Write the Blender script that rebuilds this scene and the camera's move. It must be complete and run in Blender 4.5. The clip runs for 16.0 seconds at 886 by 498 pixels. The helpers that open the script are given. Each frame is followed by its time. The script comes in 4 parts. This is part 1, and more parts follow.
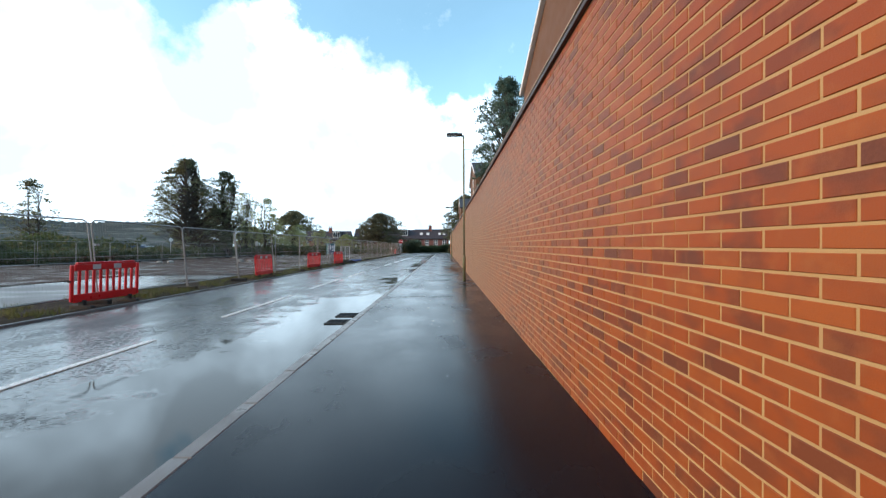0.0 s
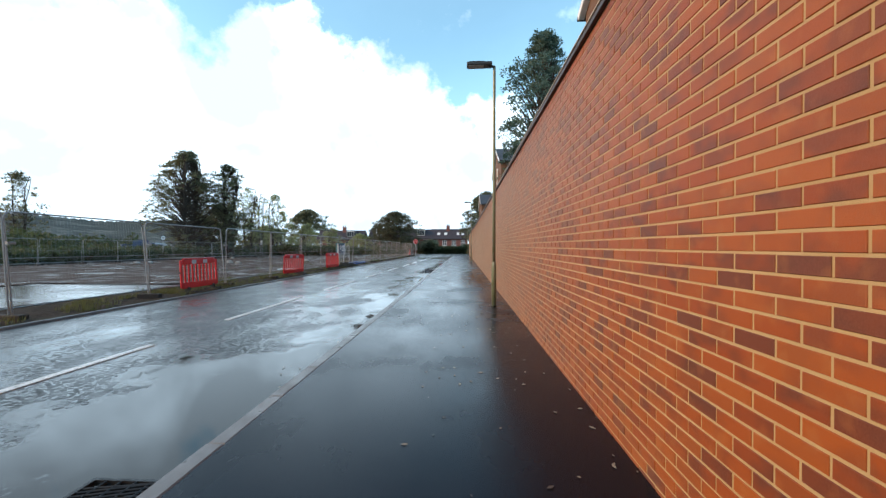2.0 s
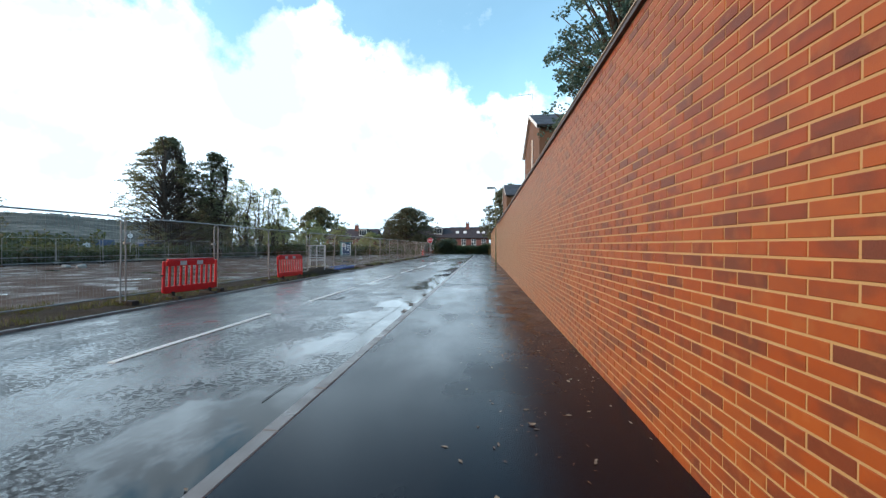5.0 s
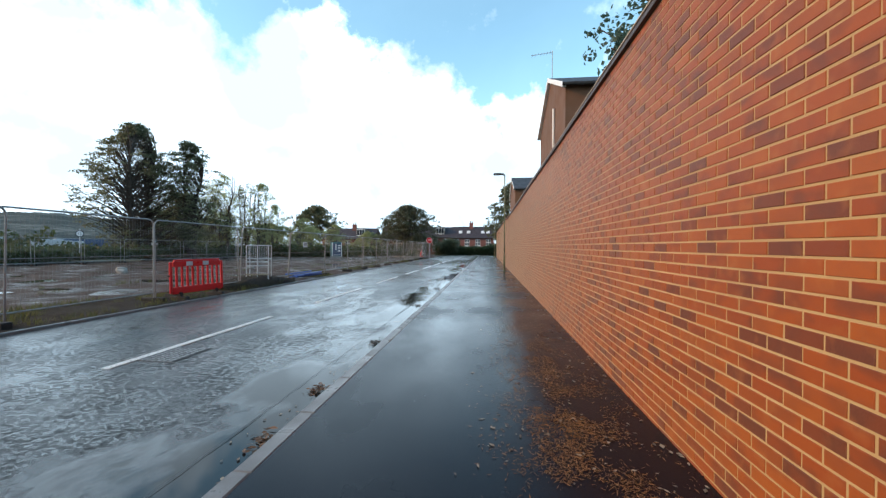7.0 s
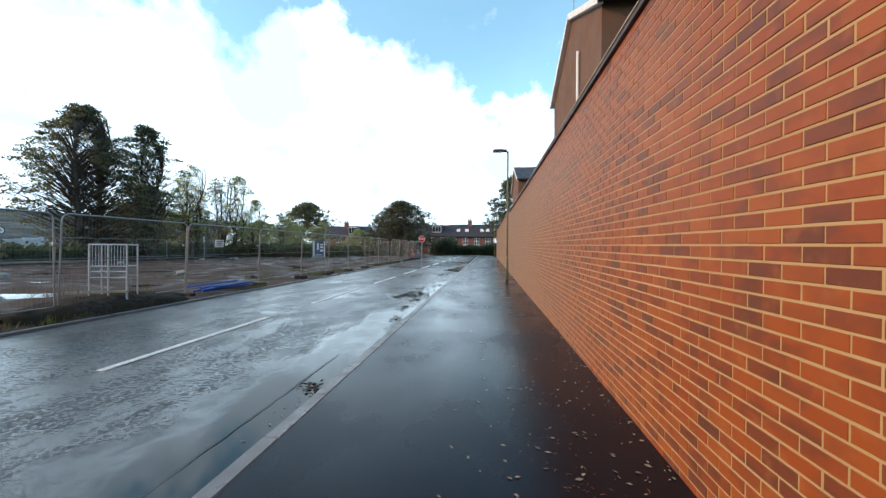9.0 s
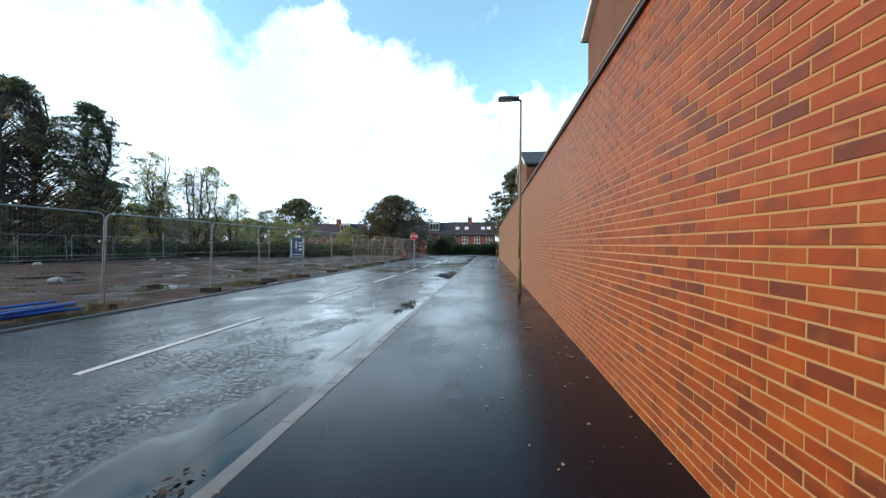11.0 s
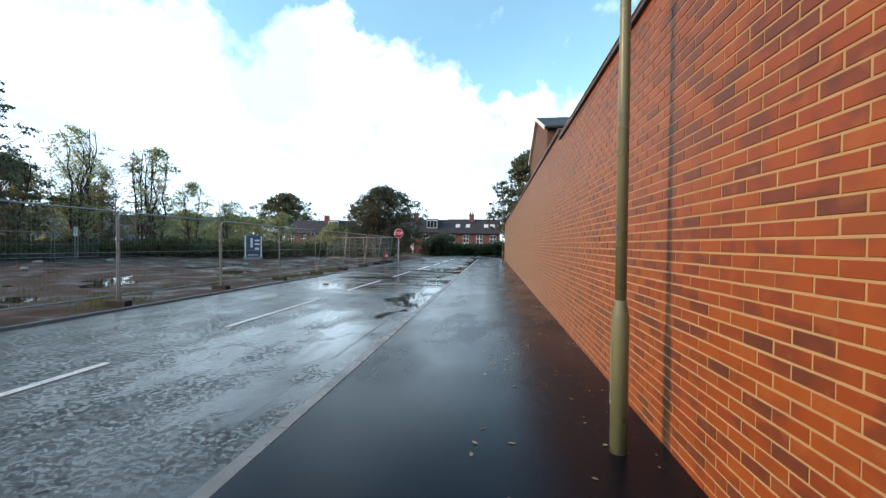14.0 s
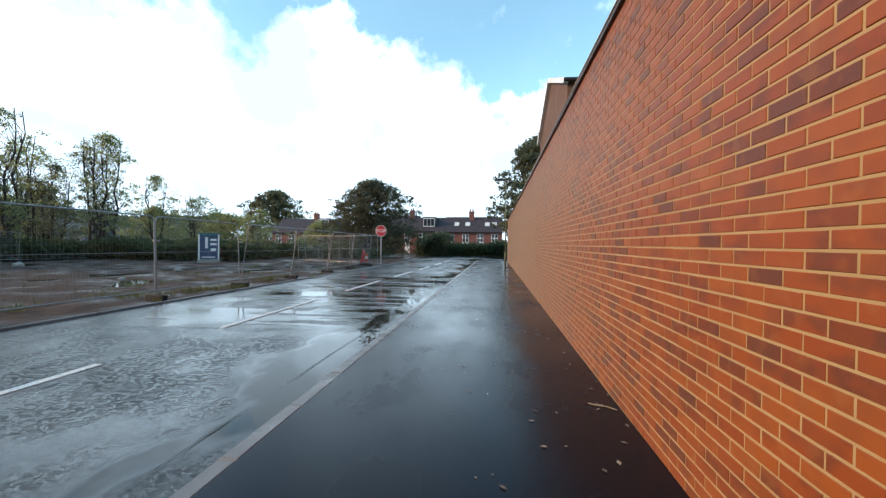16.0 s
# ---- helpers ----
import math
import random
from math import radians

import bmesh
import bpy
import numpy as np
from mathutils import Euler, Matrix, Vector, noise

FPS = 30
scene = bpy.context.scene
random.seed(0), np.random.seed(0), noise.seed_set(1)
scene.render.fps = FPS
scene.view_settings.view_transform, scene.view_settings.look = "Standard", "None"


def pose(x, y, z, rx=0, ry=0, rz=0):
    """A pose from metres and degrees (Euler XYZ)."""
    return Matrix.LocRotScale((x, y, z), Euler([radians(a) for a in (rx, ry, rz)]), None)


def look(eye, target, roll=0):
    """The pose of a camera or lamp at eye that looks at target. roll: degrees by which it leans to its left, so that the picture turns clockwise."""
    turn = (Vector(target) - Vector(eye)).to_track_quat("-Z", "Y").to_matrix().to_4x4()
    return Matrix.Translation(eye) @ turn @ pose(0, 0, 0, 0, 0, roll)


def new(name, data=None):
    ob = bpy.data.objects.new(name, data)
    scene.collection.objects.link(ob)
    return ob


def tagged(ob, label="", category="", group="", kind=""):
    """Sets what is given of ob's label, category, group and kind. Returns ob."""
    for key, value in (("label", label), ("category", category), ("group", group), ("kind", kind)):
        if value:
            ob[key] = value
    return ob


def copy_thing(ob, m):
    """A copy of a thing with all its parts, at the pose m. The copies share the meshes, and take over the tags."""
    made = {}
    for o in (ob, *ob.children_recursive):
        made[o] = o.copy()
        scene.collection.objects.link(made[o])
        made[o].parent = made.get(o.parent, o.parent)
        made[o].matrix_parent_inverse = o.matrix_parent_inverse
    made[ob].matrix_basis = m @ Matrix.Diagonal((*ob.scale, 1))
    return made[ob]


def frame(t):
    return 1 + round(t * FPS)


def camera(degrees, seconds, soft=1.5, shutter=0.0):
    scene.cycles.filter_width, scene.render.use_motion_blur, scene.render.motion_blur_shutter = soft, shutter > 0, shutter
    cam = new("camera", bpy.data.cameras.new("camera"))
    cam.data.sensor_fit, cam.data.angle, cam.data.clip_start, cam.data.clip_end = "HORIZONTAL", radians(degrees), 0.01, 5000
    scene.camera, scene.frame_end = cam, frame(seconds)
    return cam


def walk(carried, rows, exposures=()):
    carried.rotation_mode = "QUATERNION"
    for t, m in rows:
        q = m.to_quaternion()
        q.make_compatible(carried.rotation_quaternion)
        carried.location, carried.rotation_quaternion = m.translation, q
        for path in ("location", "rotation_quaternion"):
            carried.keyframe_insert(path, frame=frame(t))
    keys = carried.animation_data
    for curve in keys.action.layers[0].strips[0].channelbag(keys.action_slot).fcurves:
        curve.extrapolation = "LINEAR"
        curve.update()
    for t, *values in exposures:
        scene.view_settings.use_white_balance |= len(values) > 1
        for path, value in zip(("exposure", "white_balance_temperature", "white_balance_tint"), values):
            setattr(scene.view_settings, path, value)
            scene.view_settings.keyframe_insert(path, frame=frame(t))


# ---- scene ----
cam = camera(95.1, 16.0, 1.35)
PATH = [
    (0, (0.066, -2.466, 1.264), (0.057, -0.466, 1.255), -0.32),
    (0.5, (0.064, -1.003, 1.275), (0.013, 0.997, 1.268), -0.18),
    (1, (0.075, 0.457, 1.289), (0.014, 2.456, 1.282), -0.10),
    (1.5, (0.094, 1.911, 1.292), (0.025, 3.910, 1.285), -0.05),
    (2, (0.094, 3.366, 1.293), (-0.007, 5.364, 1.287), 0.09),
    (2.5, (0.077, 4.817, 1.294), (-0.037, 6.813, 1.288), 0.09),
    (3, (0.060, 6.235, 1.289), (-0.070, 8.231, 1.280), -0.02),
    (3.5, (0.039, 7.638, 1.283), (-0.127, 9.631, 1.273), -0.09),
    (4, (0.018, 9.020, 1.284), (-0.163, 11.011, 1.274), -0.10),
    (6.5, (-0.121, 16.029, 1.293), (-0.341, 18.017, 1.288), 0.33),
    (7, (-0.117, 17.426, 1.305), (-0.338, 19.414, 1.300), 0.27),
    (7.5, (-0.089, 18.811, 1.325), (-0.308, 20.799, 1.318), 0.22),
    (8, (-0.050, 20.166, 1.341), (-0.271, 22.153, 1.332), 0.26),
    (8.5, (-0.024, 21.533, 1.351), (-0.244, 23.520, 1.340), 0.28),
    (9, (-0.018, 22.913, 1.355), (-0.239, 24.901, 1.345), 0.32),
    (11.5, (-0.063, 30.228, 1.315), (-0.291, 32.215, 1.300), 0.48),
    (12, (-0.064, 31.697, 1.317), (-0.292, 33.684, 1.302), 0.63),
    (12.5, (-0.061, 33.163, 1.322), (-0.288, 35.150, 1.308), 0.78),
    (13, (-0.069, 34.613, 1.322), (-0.309, 36.599, 1.307), 0.78),
    (13.5, (-0.065, 36.038, 1.320), (-0.306, 38.023, 1.305), 0.71),
    (14, (-0.040, 37.426, 1.320), (-0.284, 39.411, 1.304), 0.77),
    (14.5, (-0.012, 38.831, 1.320), (-0.258, 40.816, 1.303), 0.76),
    (15, (0.016, 40.205, 1.326), (-0.234, 42.189, 1.308), 0.67),
    (15.5, (0.054, 41.608, 1.327), (-0.199, 43.592, 1.309), 0.60),
    (16, (0.082, 42.993, 1.327), (-0.174, 44.976, 1.310), 0.62),
]
SIZE = 1.07
ALONG = 1.12      # plan lengths along the street, which are laid out in shorter units below
walk(cam, [(t, look(Vector(eye) * SIZE, Vector(target) * SIZE, roll)) for t, eye, target, roll in PATH], [(0.0, 1.2), (16.0, 1.2)])

# ---------------------------------------------------------------- world, sun
SUN_DIR = Vector((-1.0, -0.34, 0.40)).normalized()      # towards the sun
world = bpy.data.worlds.new("sky")
scene.world = world
world.use_nodes = True
wn, wl = world.node_tree.nodes, world.node_tree.links
wn.clear()


def wnode(kind, **kw):
    n = wn.new(kind)
    for k, v in kw.items():
        n.inputs[k].default_value = v
    return n


def wmath(op, a, b=None, clamp=False):
    n = wn.new("ShaderNodeMath")
    n.operation, n.use_clamp = op, clamp
    for i, v in enumerate((a, b)):
        if v is None:
            continue
        if hasattr(v, "links"):
            wl.new(v, n.inputs[i])
        else:
            n.inputs[i].default_value = v
    return n.outputs[0]


sky = wn.new("ShaderNodeTexSky")
sky.sky_type, sky.sun_disc = "NISHITA", False
sky.sun_elevation, sky.sun_rotation = math.asin(SUN_DIR.z), math.atan2(SUN_DIR.x, SUN_DIR.y)
sky.air_density, sky.dust_density, sky.ozone_density = 1.0, 0.2, 0.6
coord = wn.new("ShaderNodeTexCoord")
sep = wn.new("ShaderNodeSeparateXYZ")
wl.new(coord.outputs["Generated"], sep.inputs[0])
billow = wnode("ShaderNodeTexNoise", Scale=2.6, Detail=9.0, Roughness=0.52, Distortion=0.25)
wl.new(coord.outputs["Generated"], billow.inputs["Vector"])
wisps = wnode("ShaderNodeTexNoise", Scale=9.0, Detail=8.0, Roughness=0.6)
wl.new(coord.outputs["Generated"], wisps.inputs["Vector"])
edge = wmath("ADD", 0.405, wmath("MULTIPLY", wmath("SUBTRACT", billow.outputs[0], 0.5), 0.62))
edge = wmath("ADD", edge, wmath("MULTIPLY", sep.outputs["X"], -0.17))
edge = wmath("ADD", edge, wmath("MULTIPLY", wmath("SUBTRACT", wisps.outputs[0], 0.5), 0.34))
bank = wmath("MULTIPLY", wmath("SUBTRACT", edge, sep.outputs["Z"]), 18.0, True)
scud = wmath("MULTIPLY", wmath("MULTIPLY", wmath("SUBTRACT", wisps.outputs[0], 0.60), 6.0, True), 0.55)
cover = wmath("MAXIMUM", wmath("MAXIMUM", bank, scud), 0.03)
blue = wn.new("ShaderNodeBackground")
blue.inputs["Strength"].default_value = 0.15
tone = wn.new("ShaderNodeMix")
tone.data_type, tone.blend_type = "RGBA", "MULTIPLY"
tone.inputs[0].default_value = 1.0
wl.new(sky.outputs[0], tone.inputs[6])
tone.inputs[7].default_value = (0.86, 1.10, 1.02, 1)
wl.new(tone.outputs[2], blue.inputs["Color"])
white = wn.new("ShaderNodeBackground")
white.inputs["Color"].default_value = (0.66, 0.86, 1.02, 1)
heap = wnode("ShaderNodeTexNoise", Scale=4.2, Detail=7.0, Roughness=0.55, Distortion=0.3)      # sunlit heads and grey bellies of the clouds
wl.new(coord.outputs["Generated"], heap.inputs["Vector"])
wl.new(wmath("ADD", 0.62, wmath("MULTIPLY", wmath("MULTIPLY", wmath("SUBTRACT", heap.outputs[0], 0.40), 3.8, True), 0.62)), white.inputs["Strength"])
mixer = wn.new("ShaderNodeMixShader")
wl.new(cover, mixer.inputs[0])
wl.new(blue.outputs[0], mixer.inputs[1])
wl.new(white.outputs[0], mixer.inputs[2])
wout = wn.new("ShaderNodeOutputWorld")
wl.new(mixer.outputs[0], wout.inputs[0])

sun = new("sun", bpy.data.lights.new("sun", "SUN"))
sun.data.energy, sun.data.angle, sun.data.color = 1.42, radians(2.5), (1.0, 0.58, 0.25)
sun.matrix_world = look((0, 0, 40), Vector((0, 0, 40)) - SUN_DIR)


# ---------------------------------------------------------------- materials
class Mat:
    """A small builder for node materials, in object space metres."""

    def __init__(self, name, rough=0.8, metal=0.0, spec=0.5):
        self.m = bpy.data.materials.new(name)
        self.m.use_nodes = True
        self.t = self.m.node_tree
        self.b = self.t.nodes["Principled BSDF"]
        self.b.inputs["Roughness"].default_value = rough
        self.b.inputs["Metallic"].default_value = metal
        self.b.inputs["Specular IOR Level"].default_value = spec
        self.geo = self.t.nodes.new("ShaderNodeNewGeometry")
        self.pos = self.geo.outputs["Position"]

    def put(self, sock, v):
        if hasattr(v, "links"):
            self.t.links.new(v, sock)
        else:
            sock.default_value = v
        return self

    def noise(self, scale, detail=4.0, rough=0.55, stretch=None, distort=0.0):
        n = self.t.nodes.new("ShaderNodeTexNoise")
        n.inputs["Scale"].default_value, n.inputs["Detail"].default_value = scale, detail
        n.inputs["Roughness"].default_value, n.inputs["Distortion"].default_value = rough, distort
        v = self.pos
        if stretch:
            mp = self.t.nodes.new("ShaderNodeMapping")
            mp.inputs["Scale"].default_value = stretch
            self.t.links.new(v, mp.inputs["Vector"])
            v = mp.outputs[0]
        self.t.links.new(v, n.inputs["Vector"])
        return n.outputs[0]

    def voronoi(self, scale, out="Distance"):
        n = self.t.nodes.new("ShaderNodeTexVoronoi")
        n.inputs["Scale"].default_value = scale
        self.t.links.new(self.pos, n.inputs["Vector"])
        return n.outputs[out]

    def axis(self, which):
        n = self.t.nodes.new("ShaderNodeSeparateXYZ")
        self.t.links.new(self.pos, n.inputs[0])
        return n.outputs[which]

    def ramp(self, fac, *stops):
        n = self.t.nodes.new("ShaderNodeValToRGB")
        while len(n.color_ramp.elements) < len(stops):
            n.color_ramp.elements.new(0.5)
        for e, (p, c) in zip(n.color_ramp.elements, stops):
            e.position = p
            e.color = (*c, 1) if isinstance(c, tuple) else (c, c, c, 1)
        self.t.links.new(fac, n.inputs[0])
        return n.outputs[0]

    def span(self, fac, a, b, lo=0.0, hi=1.0):
        n = self.t.nodes.new("ShaderNodeMapRange")
        for i, v in zip(("From Min", "From Max", "To Min", "To Max"), (a, b, lo, hi)):
            n.inputs[i].default_value = v
        self.t.links.new(fac, n.inputs["Value"])
        return n.outputs[0]

    def mix(self, fac, a, b, kind="MIX"):
        n = self.t.nodes.new("ShaderNodeMix")
        n.data_type, n.blend_type = "RGBA", kind
        for s, v in ((n.inputs[0], fac), (n.inputs[6], a), (n.inputs[7], b)):
            if isinstance(v, tuple):
                v = (*v, 1)
            self.put(s, v)
        return n.outputs[2]

    def calc(self, op, a, b=0.0):
        n = self.t.nodes.new("ShaderNodeMath")
        n.operation = op
        self.put(n.inputs[0], a), self.put(n.inputs[1], b)
        return n.outputs[0]

    def colour(self, v):
        if isinstance(v, tuple):
            v = (*v, 1)
        return self.put(self.b.inputs["Base Color"], v)

    def rough(self, v):
        return self.put(self.b.inputs["Roughness"], v)

    def bump(self, height, strength=0.4, distance=0.01):
        n = self.t.nodes.new("ShaderNodeBump")
        n.inputs["Strength"].default_value, n.inputs["Distance"].default_value = strength, distance
        self.t.links.new(height, n.inputs["Height"])
        self.t.links.new(n.outputs[0], self.b.inputs["Normal"])
        return self


def worn(name, base, rough=0.6, metal=0.0, scale=6.0, amount=0.35, bump=0.15, fine=60.0):
    """A painted, moulded or metal surface with stains at two scales."""
    k = Mat(name, rough, metal)
    dark = tuple(c * (1 - amount) for c in base)
    light = tuple(min(1, c * (1 + amount * 0.6)) for c in base)
    k.colour(k.mix(k.noise(fine, 3), k.ramp(k.noise(scale, 5), (0.3, dark), (0.7, light)), base))
    k.rough(k.span(k.noise(scale * 1.7, 4), 0.3, 0.7, max(0.05, rough - 0.12), min(1, rough + 0.12)))
    k.bump(k.noise(fine, 3), bump, 0.004)
    return k.m


def brick_material(name, source):
    k = Mat(name, 0.55, spec=0.30)
    if source == "object":
        rnd = k.t.nodes.new("ShaderNodeObjectInfo").outputs["Random"]
    else:
        rnd = k.geo.outputs["Random Per Island"]
    tone = k.ramp(rnd, (0.0, (0.115, 0.030, 0.013)), (0.12, (0.180, 0.037, 0.008)), (0.26, (0.252, 0.048, 0.006)),
                  (0.62, (0.285, 0.060, 0.006)), (0.85, (0.315, 0.077, 0.009)), (1.0, (0.257, 0.054, 0.007)))
    # kiss marks: soft purple-brown ends and faces on some of the bricks
    mark = k.calc("MULTIPLY", k.span(k.noise(6.5, 2, 0.5, (1.0, 0.75, 1.2)), 0.45, 0.62), k.span(rnd, 0.10, 0.80, 1.0, 0.30))
    tone = k.mix(k.calc("MULTIPLY", mark, 0.85), tone, (0.098, 0.029, 0.015))
    tone = k.mix(k.span(k.noise(140, 4), 0.35, 0.75, 0.0, 0.30), tone, (0.21, 0.075, 0.040))
    amber = k.span(k.noise(9.0, 2, 0.5), 0.57, 0.70, 0.0, 0.25)
    tone = k.mix(amber, tone, (0.36, 0.135, 0.040))
    tone = k.mix(k.span(k.noise(0.45, 3), 0.45, 0.75, 0.0, 0.16), tone, (0.34, 0.14, 0.06))
    k.colour(tone)
    k.bump(k.noise(170, 5, 0.65), 0.3, 0.003)
    k.b.inputs["Sheen Weight"].default_value, k.b.inputs["Sheen Roughness"].default_value = 1.0, 0.24
    k.b.inputs["Sheen Tint"].default_value = (1.0, 0.66, 0.38, 1)
    return k.m


M_BRICK = brick_material("wall_brick", "object")
M_BRICKS = brick_material("wall_bricks", "island")
k = Mat("buff_mortar", 0.7, spec=0.3)
k.colour(k.mix(k.noise(90, 4), k.ramp(k.noise(1.2, 4), (0.3, (0.33, 0.216, 0.098)), (0.7, (0.47, 0.325, 0.158))), (0.40, 0.272, 0.126)))
k.b.inputs["Sheen Weight"].default_value, k.b.inputs["Sheen Roughness"].default_value = 0.8, 0.24
k.b.inputs["Sheen Tint"].default_value = (1.0, 0.76, 0.5, 1)
k.bump(k.noise(220, 4), 0.5, 0.003)
M_MORTAR = k.m
M_COPING = worn("dark_coping", (0.055, 0.042, 0.040), 0.6, 0, 3, 0.4)
M_COPING_TOP = worn("pale_coping_edge", (0.42, 0.36, 0.30), 0.7, 0, 3, 0.3)

# wet carriageway: a film of water broken by dark scabs of open aggregate, standing water along the kerb
k = Mat("wet_carriageway", 0.3, spec=0.5)
along, across = k.axis("Y"), k.axis("X")
channel = k.span(k.calc("ADD", across, k.span(k.noise(0.7, 5, 0.62, (1.0, 0.6, 1.0)), 0.3, 0.7, -0.75, 0.75)), -2.75, -2.25)
lying = k.span(k.noise(0.33, 5, 0.6, (1.0, 0.55, 1.0)), 0.40, 0.50)
strip = k.calc("MULTIPLY", channel, lying)
pool = k.calc("MULTIPLY", k.span(k.calc("ADD", across, k.span(k.noise(0.9, 6, 0.66), 0.3, 0.7, -1.3, 1.3)), -3.7, -3.2), k.span(k.calc("ADD", along, k.span(k.noise(0.7, 4), 0.3, 0.7, -1.4, 1.4)), 8.8, 9.8, 1.0, 0.0))
ripples = k.calc("MULTIPLY", k.span(k.noise(0.8, 4, 0.6, (0.35, 2.0, 1.0)), 0.47, 0.53), k.calc("MULTIPLY", k.span(across, -7.6, -6.2), k.calc("MULTIPLY", k.span(along, 51.5, 54), k.span(along, 64, 68, 1.0, 0.0))))
gutter = k.calc("MAXIMUM", k.calc("MAXIMUM", strip, ripples), pool)
# where the film is thick and where the stone stands through it
film = k.span(k.calc("ADD", k.noise(0.42, 6, 0.62, (1.0, 0.5, 1.0), 0.5), k.calc("MULTIPLY", k.noise(1.9, 5, 0.62, (1.0, 0.6, 1.0)), 0.45)), 0.60, 0.84)
scab = k.calc("MAXIMUM", k.span(k.noise(19.0, 6, 0.74, (0.8, 1.0, 1.0), 0.3), 0.46, 0.56), k.calc("MULTIPLY", k.span(k.noise(46, 5, 0.72), 0.50, 0.62), 0.8))
scab = k.calc("MULTIPLY", scab, k.span(k.noise(1.3, 6, 0.72, (1.0, 0.7, 1.0)), 0.36, 0.56, 0.30, 1.0))
scab = k.calc("MULTIPLY", scab, k.span(film, 0.55, 1.0, 1.0, 0.35))
scab = k.calc("MULTIPLY", scab, k.span(gutter, 0.0, 0.6, 1.0, 0.0))
k.colour(k.mix(gutter, k.mix(scab, k.mix(k.noise(1.1, 5), (0.034, 0.034, 0.035), (0.072, 0.070, 0.067)), (0.016, 0.016, 0.016)), (0.008, 0.008, 0.009)))
k.rough(k.mix(gutter, k.mix(scab, k.span(film, 0.0, 1.0, 0.30, 0.10), (0.55, 0.55, 0.55)), (0.03, 0.03, 0.03)))
k.put(k.b.inputs["Specular IOR Level"], k.calc("MULTIPLY", k.span(scab, 0.0, 1.0, 0.40, 0.14), k.span(gutter, 0.0, 1.0, 1.0, 0.75)))
relief = k.calc("MULTIPLY", k.calc("ADD", k.calc("MULTIPLY", k.noise(210, 3, 0.7), 0.3), k.calc("MULTIPLY", k.noise(26, 5, 0.7, (1, 0.55, 1)), 1.0)), k.span(gutter, 0.0, 1.0, 1.0, 0.02))
relief = k.calc("SUBTRACT", relief, k.calc("MULTIPLY", scab, 2.0))
k.bump(relief, 0.07, 0.010)
k.t.links.new(k.b.inputs["Normal"].links[0].from_socket, k.b.inputs["Coat Normal"])
k.bump(relief, 0.34, 0.010)
k.put(k.b.inputs["Coat Weight"], k.calc("MULTIPLY", k.span(scab, 0.0, 0.8, 0.85, 0.06), k.span(gutter, 0.0, 1.0, 1.0, 0.1)))
k.b.inputs["Coat IOR"].default_value = 1.36
k.put(k.b.inputs["Coat Roughness"], k.span(film, 0.0, 1.0, 0.26, 0.07))
M_ROAD = k.m

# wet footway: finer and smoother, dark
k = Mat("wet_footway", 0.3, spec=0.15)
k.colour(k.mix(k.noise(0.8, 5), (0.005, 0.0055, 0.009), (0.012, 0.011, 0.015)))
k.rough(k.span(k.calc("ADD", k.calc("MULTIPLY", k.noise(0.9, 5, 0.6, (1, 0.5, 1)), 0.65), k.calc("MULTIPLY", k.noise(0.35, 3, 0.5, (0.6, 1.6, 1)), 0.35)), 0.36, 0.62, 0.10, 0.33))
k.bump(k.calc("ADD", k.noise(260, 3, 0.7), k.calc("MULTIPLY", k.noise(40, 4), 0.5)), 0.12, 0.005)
# blue of the reflected sky is put into the specular tint
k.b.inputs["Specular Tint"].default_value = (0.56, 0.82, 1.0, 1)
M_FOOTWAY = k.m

k = Mat("kerb_concrete", 0.45)
k.colour(k.mix(k.noise(80, 4), k.ramp(k.noise(1.6, 5), (0.3, (0.10, 0.098, 0.095)), (0.7, (0.24, 0.235, 0.23))), (0.17, 0.167, 0.163)))
k.rough(k.span(k.noise(3, 4), 0.3, 0.7, 0.2, 0.55))
k.bump(k.noise(150, 4), 0.3, 0.004)
M_KERB = k.m

k = Mat("line_paint", 0.4)
k.colour(k.mix(k.span(k.noise(38, 5, 0.7), 0.52, 0.66), (0.72, 0.72, 0.70), (0.10, 0.10, 0.10)))
k.bump(k.noise(180, 3), 0.3, 0.004)
M_LINE = k.m

k = Mat("wet_slab", 0.35)
k.colour(k.mix(k.noise(1.3, 6), (0.09, 0.086, 0.082), (0.20, 0.19, 0.18)))
k.rough(k.span(k.noise(0.22, 5, 0.55, (0.5, 1.4, 1)), 0.40, 0.60, 0.06, 0.55))
k.bump(k.noise(30, 5, 0.7), 0.25, 0.006)
M_SLAB = k.m

k = Mat("churned_mud", 0.6, spec=0.22)
k.colour(k.mix(k.noise(0.5, 6), k.ramp(k.noise(3.5, 6, 0.65), (0.3, (0.036, 0.023, 0.018)), (0.7, (0.125, 0.080, 0.058))), (0.068, 0.046, 0.036)))
k.rough(k.span(k.noise(0.7, 5), 0.36, 0.56, 0.28, 0.9))
k.bump(k.calc("ADD", k.noise(14, 6, 0.7), k.noise(3.0, 5, 0.6)), 0.9, 0.07)
M_MUD = k.m

k = Mat("verge_soil", 0.9, spec=0.15)
k.colour(k.mix(k.span(k.noise(0.8, 5), 0.45, 0.6), k.ramp(k.noise(9, 6), (0.3, (0.016, 0.012, 0.010)), (0.7, (0.066, 0.050, 0.038))), (0.040, 0.032, 0.020)))
k.bump(k.calc("ADD", k.noise(24, 6, 0.7), k.noise(7, 5, 0.6)), 0.9, 0.05)
M_SOIL = k.m

